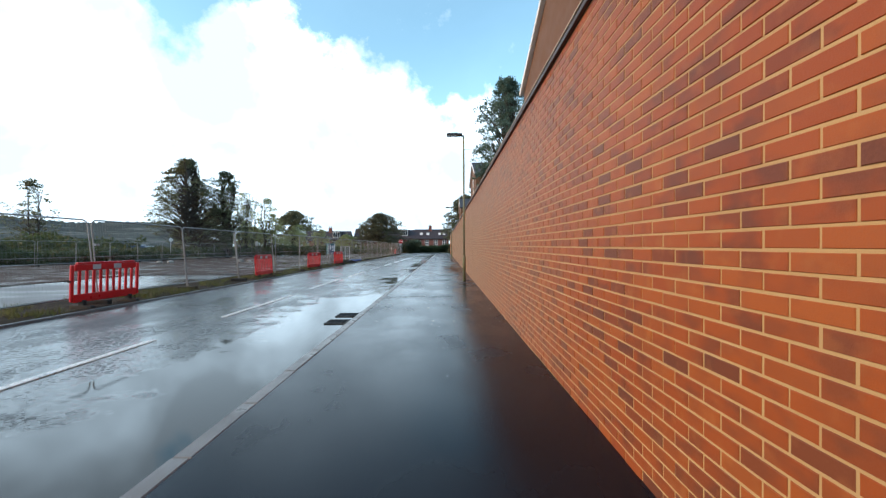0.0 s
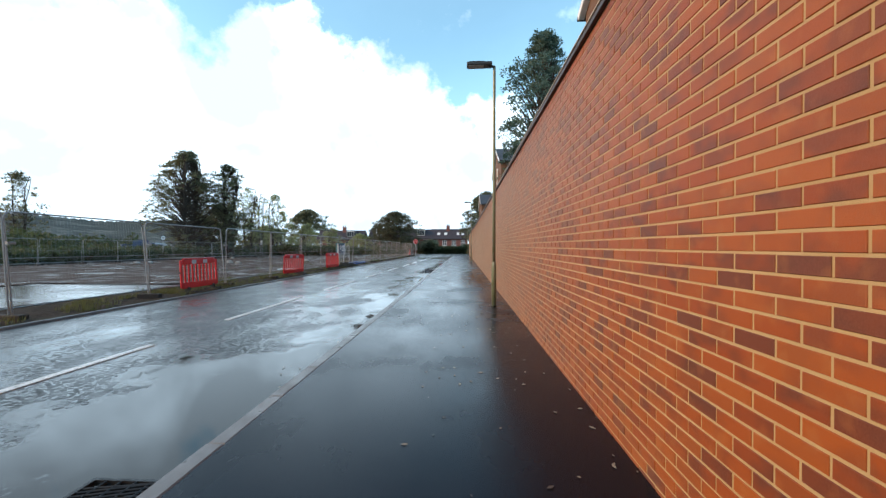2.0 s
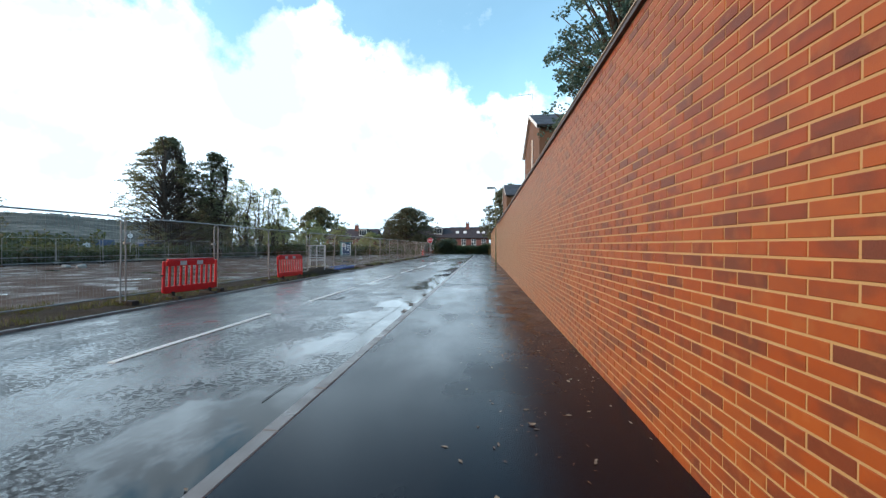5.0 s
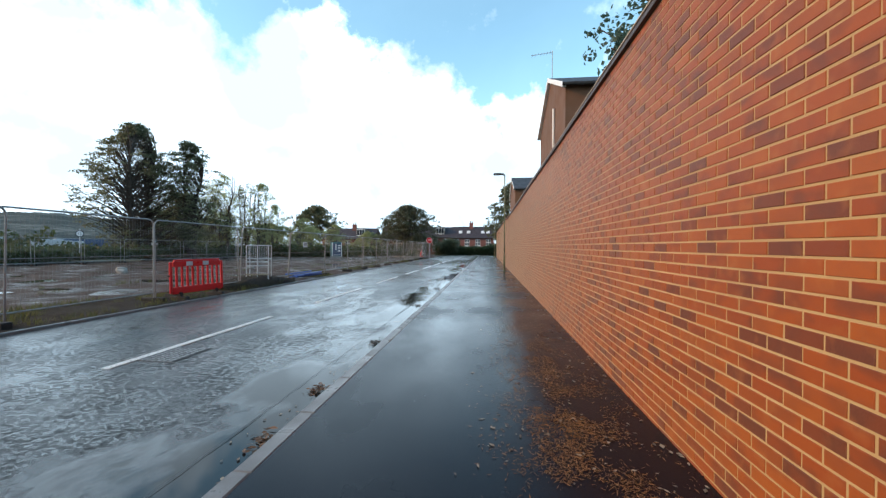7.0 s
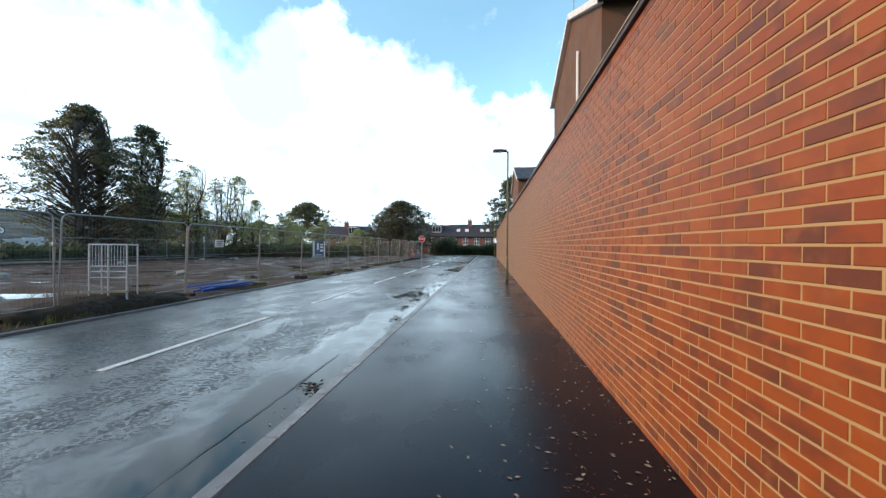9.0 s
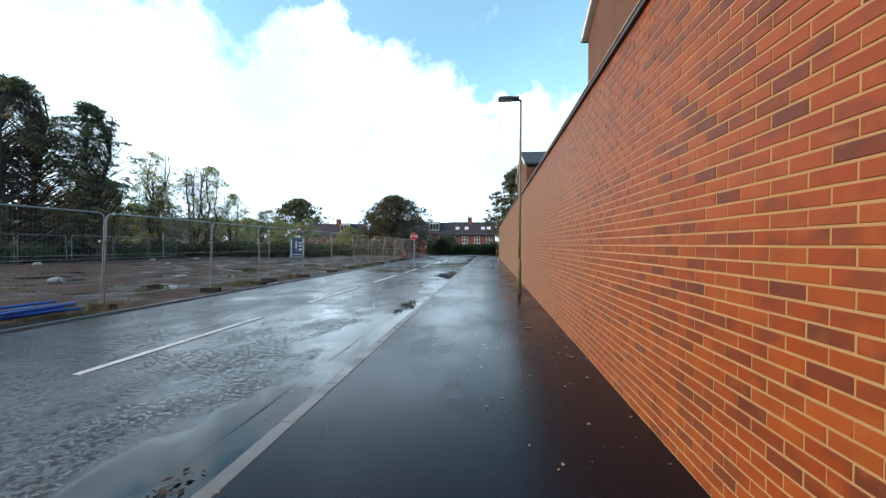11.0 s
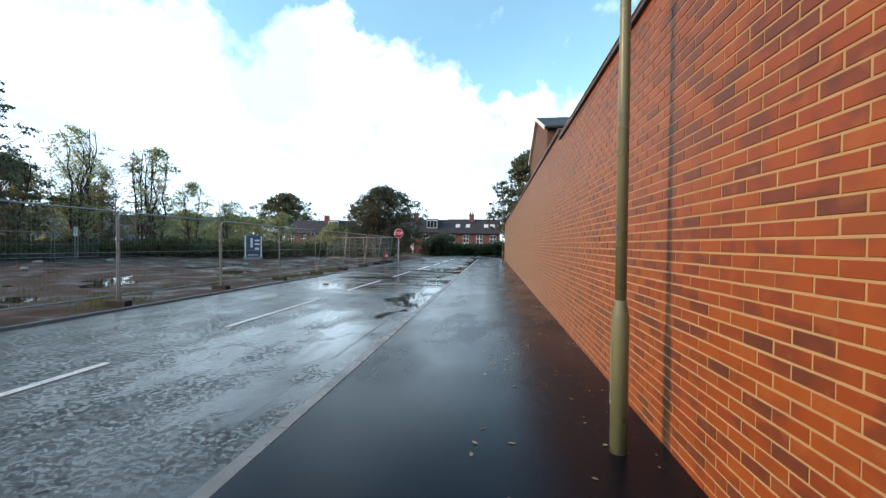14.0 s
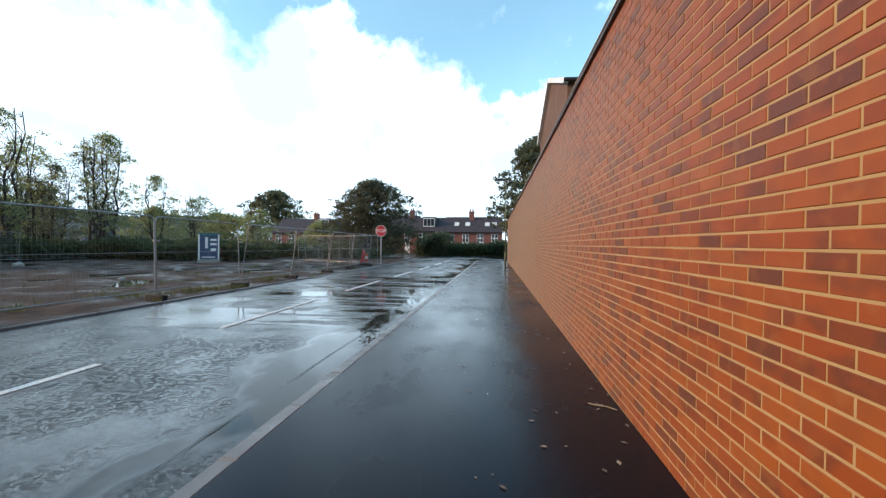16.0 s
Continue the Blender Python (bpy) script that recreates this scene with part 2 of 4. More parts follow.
k = Mat("far_grass", 0.9)
k.colour(k.mix(k.noise(0.06, 6), (0.035, 0.048, 0.018), (0.085, 0.080, 0.040)))
k.bump(k.noise(6, 6), 0.6, 0.05)
M_GROUND = k.m

k = Mat("puddle_water", 0.03)
k.colour((0.022, 0.020, 0.017))
k.bump(k.noise(9, 3), 0.03, 0.004)
M_WATER = k.m


def leaf_material(name, lo, hi, through_light=0.25):
    k = Mat(name, 0.55, spec=0.35)
    k.colour(k.mix(k.geo.outputs["Random Per Island"], lo, hi))
    tr = k.t.nodes.new("ShaderNodeBsdfTranslucent")
    tr.inputs[0].default_value = (*[min(1, c * 1.5) for c in hi], 1)
    mx = k.t.nodes.new("ShaderNodeMixShader")
    mx.inputs[0].default_value = through_light
    k.t.links.new(k.b.outputs[0], mx.inputs[1])
    k.t.links.new(tr.outputs[0], mx.inputs[2])
    out = [n for n in k.t.nodes if n.type == "OUTPUT_MATERIAL"][0]
    k.t.links.new(mx.outputs[0], out.inputs[0])
    return k.m


M_LEAF = leaf_material("dark_leaves", (0.040, 0.050, 0.030), (0.135, 0.140, 0.080), 0.5)
M_LEAF_PALE = leaf_material("pale_leaves", (0.09, 0.115, 0.050), (0.25, 0.27, 0.125), 0.55)
M_LEAF_BLUE = leaf_material("conifer_leaves", (0.030, 0.055, 0.040), (0.10, 0.15, 0.11), 0.4)
M_LEAF_BROWN = leaf_material("autumn_leaves", (0.034, 0.040, 0.024), (0.105, 0.105, 0.062), 0.45)
M_HEDGE = leaf_material("hedge_leaves", (0.022, 0.036, 0.016), (0.070, 0.090, 0.038), 0.45)
M_GRASS = leaf_material("grass_blades", (0.032, 0.042, 0.010), (0.11, 0.115, 0.032), 0.3)
M_LITTER = leaf_material("fallen_leaves", (0.08, 0.055, 0.038), (0.40, 0.33, 0.235), 0.1)
M_NEEDLE = leaf_material("fallen_needles", (0.10, 0.042, 0.014), (0.40, 0.185, 0.055), 0.1)
M_SODDEN = leaf_material("sodden_leaves", (0.05, 0.028, 0.014), (0.20, 0.105, 0.05), 0.1)
M_BARK = worn("bark", (0.055, 0.042, 0.032), 0.9, 0, 5, 0.4, 0.6, 30)
M_RED = worn("red_plastic", (0.60, 0.010, 0.016), 0.38, 0, 3, 0.22, 0.08)
M_GREY = worn("grey_reflector", (0.46, 0.47, 0.48), 0.35, 0, 8, 0.2)
M_RUBBER = worn("black_rubber", (0.022, 0.021, 0.020), 0.8, 0, 8, 0.3, 0.3)
M_GALV = worn("galvanised_steel", (0.27, 0.275, 0.275), 0.45, 0.6, 9, 0.25, 0.1)
M_WIRE = worn("fence_wire", (0.26, 0.27, 0.27), 0.5, 0.6, 9, 0.25, 0.0)
M_IRON = worn("cast_iron", (0.030, 0.028, 0.027), 0.45, 0.5, 9, 0.3, 0.3)
M_MUDDY = worn("muddy_rubber", (0.018, 0.016, 0.015), 0.85, 0, 5, 0.4, 0.4)
M_COVER = worn("worn_iron_cover", (0.016, 0.016, 0.016), 0.65, 0.0, 9, 0.3, 0.2)
M_STUD = worn("worn_iron_stud", (0.26, 0.26, 0.26), 0.3, 0.6, 9, 0.3, 0.2)
M_POST = worn("olive_column_paint", (0.16, 0.172, 0.095), 0.32, 0, 2.5, 0.25, 0.08)
M_LAMP = worn("lantern_black", (0.028, 0.028, 0.030), 0.4, 0, 5, 0.3)
M_LENS = worn("lantern_lens", (0.45, 0.46, 0.46), 0.2, 0, 5, 0.1)
M_SIGNRED = worn("sign_red", (0.42, 0.010, 0.016), 0.35, 0, 5, 0.12)
M_WHITE = worn("white_paint", (0.74, 0.74, 0.72), 0.45, 0, 2, 0.14)
M_BLUE = worn("blue_plastic_pipe", (0.025, 0.10, 0.42), 0.4, 0, 5, 0.25)
M_TEAL = worn("teal_cabinet_paint", (0.04, 0.15, 0.17), 0.45, 0, 2, 0.25)
M_NAVY = worn("navy_panel", (0.030, 0.060, 0.13), 0.4, 0, 2, 0.25)
M_TIMBER = worn("weathered_timber", (0.30, 0.25, 0.17), 0.85, 0, 3, 0.35, 0.3)
M_CONC = worn("block_concrete", (0.28, 0.27, 0.25), 0.85, 0, 5, 0.3, 0.4)
M_ORANGE = worn("orange_plastic", (0.70, 0.10, 0.025), 0.4, 0, 4, 0.2)
M_TWIG = worn("wet_twig", (0.10, 0.07, 0.05), 0.7, 0, 9, 0.3, 0.3)
M_SEAL = worn("crack_sealant", (0.010, 0.010, 0.011), 0.5, 0, 9, 0.3, 0.3)
M_SLATE = worn("dark_slate", (0.040, 0.037, 0.042), 0.6, 0, 1.2, 0.35, 0.4, 9)
M_TILE = worn("roof_tile", (0.046, 0.036, 0.042), 0.75, 0, 1.2, 0.35, 0.4, 9)
M_HOUSE = worn("tan_house_brick", (0.135, 0.066, 0.034), 0.85, 0, 0.8, 0.2, 0.4, 18)
M_TERRACE = worn("terrace_brick", (0.19, 0.075, 0.062), 0.85, 0, 0.7, 0.3, 0.4, 18)
k = Mat("window_glass", 0.04)
k.colour((0.035, 0.042, 0.050))
M_GLASS = k.m
# distance haze is mixed into these grey-greens
k = Mat("haze_painted_woodland", 1.0, spec=0.0)
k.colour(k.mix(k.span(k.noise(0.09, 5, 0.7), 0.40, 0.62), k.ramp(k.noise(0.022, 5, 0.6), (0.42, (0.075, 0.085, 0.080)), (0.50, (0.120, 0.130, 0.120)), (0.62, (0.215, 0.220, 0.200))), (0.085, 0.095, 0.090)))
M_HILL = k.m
M_FARWALL = worn("far_render", (0.42, 0.45, 0.48), 0.9, 0, 0.1, 0.2)


# ---------------------------------------------------------------- mesh helpers
def mesh_of(bm, name, mat, smooth=False):
    me = bpy.data.meshes.new(name)
    bm.to_mesh(me)
    bm.free()
    for mm in (mat if isinstance(mat, (list, tuple)) else [mat]):
        me.materials.append(mm)
    if smooth:
        for p in me.polygons:
            p.use_smooth = True
    return me


def part(name, bm, mat, parent=None, label="", smooth=False):
    ob = new(name, mesh_of(bm, name, mat, smooth))
    ob.parent = parent
    if label:
        ob["label"] = label
    return ob


def box(bm, x0, x1, y0, y1, z0, z1, bev=0.0, m=None):
    t = Matrix.Translation(((x0 + x1) / 2, (y0 + y1) / 2, (z0 + z1) / 2)) @ Matrix.Diagonal((x1 - x0, y1 - y0, z1 - z0, 1))
    r = bmesh.ops.create_cube(bm, size=1, matrix=(m @ t) if m else t)
    if bev:
        es = list({e for v in r["verts"] for e in v.link_edges})
        bmesh.ops.bevel(bm, geom=es, offset=bev, segments=2, affect="EDGES", profile=0.5)
    return bm


def boxed(*a, bev=0.0):
    return box(bmesh.new(), *a, bev=bev)


def rod(bm, a, b, r0, r1=None, n=8, caps=True):
    a, b = Vector(a), Vector(b)
    d = b - a
    m = Matrix.Translation((a + b) / 2) @ d.to_track_quat("Z", "Y").to_matrix().to_4x4()
    bmesh.ops.create_cone(bm, cap_ends=caps, segments=n, radius1=r0, radius2=r0 if r1 is None else r1, depth=d.length, matrix=m)
    return bm


def tube(bm, pts, r, n=8):
    for a, b in zip(pts[:-1], pts[1:]):
        rod(bm, a, b, r, n=n)
    return bm


def turned(bm, profile, n=24, at=(0, 0, 0)):
    """A solid of revolution about z from (radius, height) pairs."""
    rings = []
    for r, z in profile:
        rings.append([bm.verts.new((at[0] + r * math.cos(2 * math.pi * i / n), at[1] + r * math.sin(2 * math.pi * i / n), at[2] + z)) for i in range(n)])
    for lo, hi in zip(rings[:-1], rings[1:]):
        for i in range(n):
            bm.faces.new((lo[i], lo[(i + 1) % n], hi[(i + 1) % n], hi[i]))
    bm.faces.new(rings[-1])
    bm.faces.new(rings[0][::-1])
    return bm


def empty(name, at, label, category, group="", rz=0.0):
    ob = new(name)
    ob.matrix_world = pose(*at, 0, 0, rz)
    return tagged(ob, label, category, group)


def raw(name, verts, faces, mat, smooth=False):
    me = bpy.data.meshes.new(name)
    me.from_pydata(verts, [], faces)
    me.materials.append(mat)
    if smooth:
        for p in me.polygons:
            p.use_smooth = True
    return new(name, me)


def sheet(name, x0, x1, y0, y1, z, step, mat, amp=0.0, size=1.0, holes=None, smooth=True):
    """A ground sheet with gentle relief."""
    nx, ny = max(1, round((x1 - x0) / step)), max(1, round((y1 - y0) / step))
    vs, fs = [], []
    for j in range(ny + 1):
        for i in range(nx + 1):
            x, y = x0 + (x1 - x0) * i / nx, y0 + (y1 - y0) * j / ny
            h = amp * (noise.noise((x / size, y / size, 3.1)) + 0.5 * noise.noise((x / size * 2.7, y / size * 2.7, 7.7))) if amp else 0
            vs.append((x, y, z + h))
    for j in range(ny):
        for i in range(nx):
            a = j * (nx + 1) + i
            fs.append((a, a + 1, a + nx + 2, a + nx + 1))
    return raw(name, vs, fs, mat, smooth)


# ---------------------------------------------------------------- ground, road, footway
WALL_X, KERB_X, FAR_X = 1.12, -1.48, -7.32
ROAD_Z = -0.05
ground = tagged(sheet("ground", -2500, 2500, -2500, 2500, -0.24, 250, M_GROUND), "rough grass and earth out to the horizon", "ground", kind="structure")
road = tagged(sheet("road", FAR_X - 0.02, KERB_X - 0.10, -14, 72, ROAD_Z, 0.5, M_ROAD, 0.003, 1.6), "wet worn asphalt carriageway with shallow standing water", "road", kind="structure")
cross_road = tagged(sheet("cross_road", -60, 40, 72, 82, ROAD_Z + 0.002, 2.0, M_ROAD), "wet asphalt side street across the end", "road", kind="structure")
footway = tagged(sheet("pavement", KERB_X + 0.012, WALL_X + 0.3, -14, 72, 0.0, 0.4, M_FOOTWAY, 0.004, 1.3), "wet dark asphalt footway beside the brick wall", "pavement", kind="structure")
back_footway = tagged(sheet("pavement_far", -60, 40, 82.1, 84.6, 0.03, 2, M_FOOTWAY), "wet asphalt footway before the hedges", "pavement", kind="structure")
slab = tagged(sheet("yard_slab", -36, -9.7, -25, 26, -0.055, 2.0, M_SLAB, 0.01, 5), "wet concrete yard slab with standing water", "yard", kind="structure")
mud = tagged(sheet("yard_mud", -38, -7.6, 25.5, 71.5, -0.07, 0.34, M_MUD, 0.11, 1.9), "churned brown mud of a cleared building site", "mud", kind="structure")
near_mud = tagged(sheet("yard_mud_near", -15.5, -9.7, 15.5, 26.5, -0.035, 0.45, M_MUD, 0.05, 2.2), "dark churned wet mud beside the verge", "mud", kind="structure")
band = tagged(sheet("yard_mud_band", -36, -15.5, 8, 26.5, -0.035, 0.6, M_MUD, 0.05, 2.2), "dark strip of wet mud across the slab", "mud", kind="structure")
water = tagged(sheet("puddle_water", -37, -8.6, 26, 71, -0.106, 45, M_WATER), "brown rain water standing in the ruts", "water", kind="structure")
yard_edge = tagged(sheet("yard_edge", -33.3, -32.3, 10, 71, 0.035, 2.0, M_KERB, 0.01, 3), "pale concrete edging strip along the far side of the yard", "edging", kind="structure")
verge = tagged(sheet("verge", -9.75, FAR_X - 0.085, -14, 28, -0.02, 0.16, M_SOIL, 0.06, 0.55), "muddy verge with patchy grass along the kerb", "verge", kind="structure")
verge_end = tagged(sheet("verge_bare", -9.75, FAR_X - 0.085, 28, 71, -0.045, 0.16, M_MUD, 0.075, 0.75), "bare rutted wet mud along the kerb", "verge", kind="structure")

# centre line dashes
for i in range(-2, 15):
    y0 = -0.12 + i * 4.82 + max(0, i - 4) * 0.11
    bm = bmesh.new()
    dx = -0.19 * max(0.0, min(1.0, (y0 - 2) / 9, (62 - y0) / 14))       # the line drifts a little from the kerb
    box(bm, -4.17 + dx, -4.07 + dx, y0, y0 + 3.08, ROAD_Z - 0.02, ROAD_Z + 0.0095)
    tagged(part("road_marking", bm, M_LINE), "worn white centre line dash on wet asphalt", "road marking", "centre line dashes", "structure")

# sealed joint that runs ragged beside the kerb channel
for y0, y1 in ((13.5, 25.0), (27.5, 37.0), (37.6, 44.5)):
    vs, fs = [], []
    n = round((y1 - y0) / 0.09)
    for i in range(n + 1):
        y = y0 + (y1 - y0) * i / n
        x = -1.93 + 0.022 * noise.noise((y * 0.8, 1.7, 0)) + 0.012 * noise.noise((y * 6.0, 4.2, 0))
        w = max(0.0004, 0.0028 + 0.007 * noise.noise((y * 1.3, 9.4, 0)))
        vs += [(x - w, y, ROAD_Z + 0.0085), (x + w, y, ROAD_Z + 0.0085)]
        if i:
            fs.append((2 * i - 2, 2 * i - 1, 2 * i + 1, 2 * i))
    tagged(raw("road_crack", vs, fs, M_SEAL), "thin dark ragged joint in the wet asphalt", "road crack", "cracks beside the kerb", "structure")

# ---------------------------------------------------------------- the long brick wall
WALL_Y0, WALL_Y1, STEP_Y = -6.7, 78.4, 44.8
TOP_A, TOP_B = 43, 45            # courses before and after the step
COURSE, BRICK, JOINT = 0.070, 0.1950, 0.0110
SET = 0.004                      # how far the joints lie back
wall = empty("wall_east", (WALL_X, 0, 0), "long orange-red brick boundary wall with buff mortar and dark coping", "wall")
wall["kind"] = "structure"
wall.rotation_euler[0] = radians(0.27)      # the street falls a little against the level courses
core = bmesh.new()
box(core, SET, 0.30, WALL_Y0, STEP_Y, -0.6, TOP_A * COURSE)
box(core, SET, 0.30, STEP_Y, WALL_Y1, -0.6, TOP_B * COURSE)
part("mortar_core", core, M_MORTAR, wall, "buff mortar bed behind the bricks")
cop = bmesh.new()
box(cop, -0.035, 0.335, WALL_Y0, STEP_Y + 0.02, TOP_A * COURSE, TOP_A * COURSE + 0.045, 0.006)
part("coping", cop, M_COPING, wall, "dark engineering brick coping")
cop = bmesh.new()
box(cop, -0.035, 0.335, STEP_Y + 0.02, WALL_Y1 + 0.03, TOP_B * COURSE, TOP_B * COURSE + 0.045, 0.006)
part("coping", cop, M_COPING, wall, "dark engineering brick coping, one step higher")
for y0, y1, top in ((WALL_Y0, STEP_Y + 0.02, TOP_A), (STEP_Y + 0.02, WALL_Y1 + 0.03, TOP_B)):
    cap = bmesh.new()
    box(cap, -0.045, 0.345, y0, y1, top * COURSE + 0.045, top * COURSE + 0.06, 0.004)
    part("coping_cap", cap, M_COPING_TOP, wall, "pale metal capping strip")
STRIPS = (12.82, 41.33, 69.33)       # thin dark upright strips, one near each lamp
for y in STRIPS:
    top = TOP_A if y < STEP_Y else TOP_B
    part("movement_joint", boxed(SET - 0.003, 0.02, y - 0.006, y + 0.006, -0.5, top * COURSE), M_COPING, wall, "thin dark upright strip")


def brick_shell(w):
    """The five seen faces of a brick that stands proud of its joints: front plane at x = 0."""
    h, c = COURSE - JOINT, 0.0022
    v = [(c * 0, -w / 2 + c, c), (0, w / 2 - c, c), (0, w / 2 - c, h - c), (0, -w / 2 + c, h - c),
         (c, -w / 2, 0), (c, w / 2, 0), (c, w / 2, h), (c, -w / 2, h),
         (0.03, -w / 2, 0), (0.03, w / 2, 0), (0.03, w / 2, h), (0.03, -w / 2, h)]
    f = [(3, 2, 1, 0)]
    for i in range(4):
        j = (i + 1) % 4
        f += [(i, j, 4 + j, 4 + i), (4 + i, 4 + j, 8 + j, 8 + i)]
    return v, f


SHELL, SHELL_F = brick_shell(BRICK)
one = bpy.data.meshes.new("brick")
one.from_pydata(SHELL, [], SHELL_F)
one.materials.append(M_BRICK)
rng = random.Random(5)
bulk_v, bulk_f, singles = [], [], []
for row in range(-6, TOP_B):
    y = WALL_Y0 + (0.103 if row % 2 else 0.0) + 0.13
    while y < WALL_Y1 - 0.1:
        if row < TOP_A or y > STEP_Y + 0.11:
            off = rng.uniform(-0.0012, 0.0012), rng.uniform(-0.0015, 0.0015), rng.uniform(-0.001, 0.001)
            at = (off[0], y + off[1], row * COURSE + off[2])
            if row * COURSE + y * 0.0047 < -0.08:
                y += BRICK + JOINT
                continue
            if 24.3 < y < 25.6:
                singles.append(at)
            else:
                n = len(bulk_v)
                bulk_v += [(x + at[0], yy + at[1], z + at[2]) for x, yy, z in SHELL]
                bulk_f += [tuple(n + i for i in f) for f in SHELL_F]
        y += BRICK + JOINT
rest = raw("brickwork", bulk_v, bulk_f, M_BRICKS)
rest.parent = wall
tagged(rest, "stretcher-bond orange-red bricks", kind="stuff")


# ---------------------------------------------------------------- street lamps
def street_lamp(at):
    lamp = empty("street_lamp", at, "olive-painted steel street lamp column with flat black lantern beside the wall", "street lamp", "street lamps along the wall")
    part("base_column", turned(bmesh.new(), [(0.054, -0.1), (0.054, 0.86), (0.052, 0.89), (0.037, 0.965), (0.035, 0.985)], 28), M_POST, lamp, smooth=True)
    part("shaft", turned(bmesh.new(), [(0.035, 0.97), (0.034, 2.5), (0.031, 5.30), (0.030, 5.38)], 24), M_POST, lamp, smooth=True)
    part("sticker", boxed(-0.0365, -0.020, -0.016, 0.016, 1.44, 1.462), M_BLUE, lamp, "small blue sticker")
    part("access_door", boxed(-0.0555, -0.030, -0.020, 0.020, 0.30, 0.72, bev=0.004), M_POST, lamp)
    arm = bmesh.new()
    rod(arm, (0, 0, 5.36), (-0.12, 0, 5.40), 0.032, n=12)
    part("arm", arm, M_LAMP, lamp)
    head = bmesh.new()
    box(head, -0.62, -0.05, -0.115, 0.115, 5.375, 5.455, 0.022)
    box(head, -0.56, -0.22, -0.085, 0.085, 5.45, 5.475, 0.010)
    h = part("lantern", head, M_LAMP, lamp, "flat black lantern")
    part("lens", boxed(-0.58, -0.24, -0.09, 0.09, 5.366, 5.376), M_LENS, h, "pale lens")
    return lamp


first = street_lamp((0.78, 11.2, 0))
copy_thing(first, pose(0.785, 35.86, 0))
copy_thing(first, pose(0.70, 61.0, 0))


# ---------------------------------------------------------------- red barriers
def chapter_barrier():
    """A moulded two-metre pedestrian barrier, along y, on two feet."""
    b = empty("plastic_barrier", (0, 0, 0), "red moulded plastic pedestrian barrier with two grey reflectors on the verge", "barrier", "red barriers along the road")
    L, H = 1.70, 1.0
    bm = bmesh.new()
    box(bm, -0.028, 0.028, -L / 2 + 0.06, L / 2 - 0.06, 0.80, 0.94, 0.018)        # top board
    box(bm, -0.034, 0.034, -L / 2 + 0.10, L / 2 - 0.10, 0.935, 0.985, 0.016)
    box(bm, -0.028, 0.028, -L / 2 + 0.04, L / 2 - 0.04, 0.12, 0.30, 0.018)        # bottom board
    for s in (-1, 1):
        box(bm, -0.028, 0.028, s * L / 2 - 0.035, s * L / 2 + 0.035, 0.14, 0.93, 0.02)
    part("board", bm, M_RED, b)
    n = 10
    for i in range(1, n):
        y = -L / 2 + L * i / n
        slat = bmesh.new()
        box(slat, -0.02, 0.02, y - 0.028, y + 0.028, 0.28, 0.82, 0.012)
        part("slat", slat, M_RED, b)
    for y in (-0.30, 0.24):
        for s in (-1, 1):
            part("reflector", boxed(min(s * 0.028, s * 0.035), max(s * 0.028, s * 0.035), y - 0.10, y + 0.10, 0.82, 0.925, bev=0.002), M_GREY, b, "grey reflective panel")
    for y in (-0.6, 0.6):
        foot = bmesh.new()
        box(foot, -0.26, 0.26, y - 0.05, y + 0.05, -0.06, 0.05, 0.018)
        box(foot, -0.07, 0.07, y - 0.04, y + 0.04, 0.04, 0.16, 0.015)
        part("foot", foot, M_RUBBER, b, "black rubber foot")
    for s in (-1, 1):
        hook = bmesh.new()
        box(hook, -0.02, 0.02, s * (L / 2 + 0.055) - 0.025, s * (L / 2 + 0.055) + 0.025, 0.60, 0.56, 0.008)
        part("hook", hook, M_RUBBER, b)
    return b


bar = chapter_barrier()
bar.matrix_world = pose(-7.78, 6.15, 0.0, 0, 2, -3)
for x, y, r, tilt in ((-7.80, 13.55, 2, -3), (-7.82, 19.55, -6, 2), (-7.78, 24.5, -5, -2)):
    copy_thing(bar, pose(x, y, 0.0, 0, tilt, r))
end_bar = copy_thing(bar, pose(-8.85, 62.0, 0.0, 0, 8, 14))
end_bar["label"] = "red plastic barrier leaning at the fence end"


# ---------------------------------------------------------------- site fence
def fence_panel(length, height=1.92):
    p = empty("site_fence", (0, 0, 0), "galvanised mesh site fence with round-cornered tube frame", "site fence", "site fences")
    r, c = 0.0165, 0.14
    L = length / 2 - 0.03
    for s in (-1, 1):
        part("upright", rod(bmesh.new(), (0, s * L, 0.02), (0, s * L, height - c), r, n=8), M_GALV, p)
    arc = [(-L + c - c * math.cos(a), height - c + c * math.sin(a)) for a in (0, 0.4, 0.8, 1.2, math.pi / 2)]
    pts = [(0, y, z) for y, z in arc] + [(0, -y, z) for y, z in arc[::-1]]
    part("top_rail", tube(bmesh.new(), pts, r, 8), M_GALV, p)
    part("bottom_rail", rod(bmesh.new(), (0, -L, 0.16), (0, L, 0.16), r * 0.9, n=8), M_GALV, p)
    part("middle_rail", rod(bmesh.new(), (0, -L, 1.06), (0, L, 1.06), 0.006, n=6), M_GALV, p)
    vs, fs = [], []
    n = int(2 * L / 0.075)
    for i in range(1, n):
        y = -L + 2 * L * i / n
        wire(vs, fs, (0, y, 0.16), (0, y, height - 0.01), 0.0016)
    for i in range(1, 8):
        z = 0.16 + (height - 0.2) * i / 8
        wire(vs, fs, (0.003, -L, z), (0.003, L, z), 0.0016)
    w = raw("wire_mesh", vs, fs, M_WIRE)
    w.parent = p
    w["kind"] = "stuff"
    return p


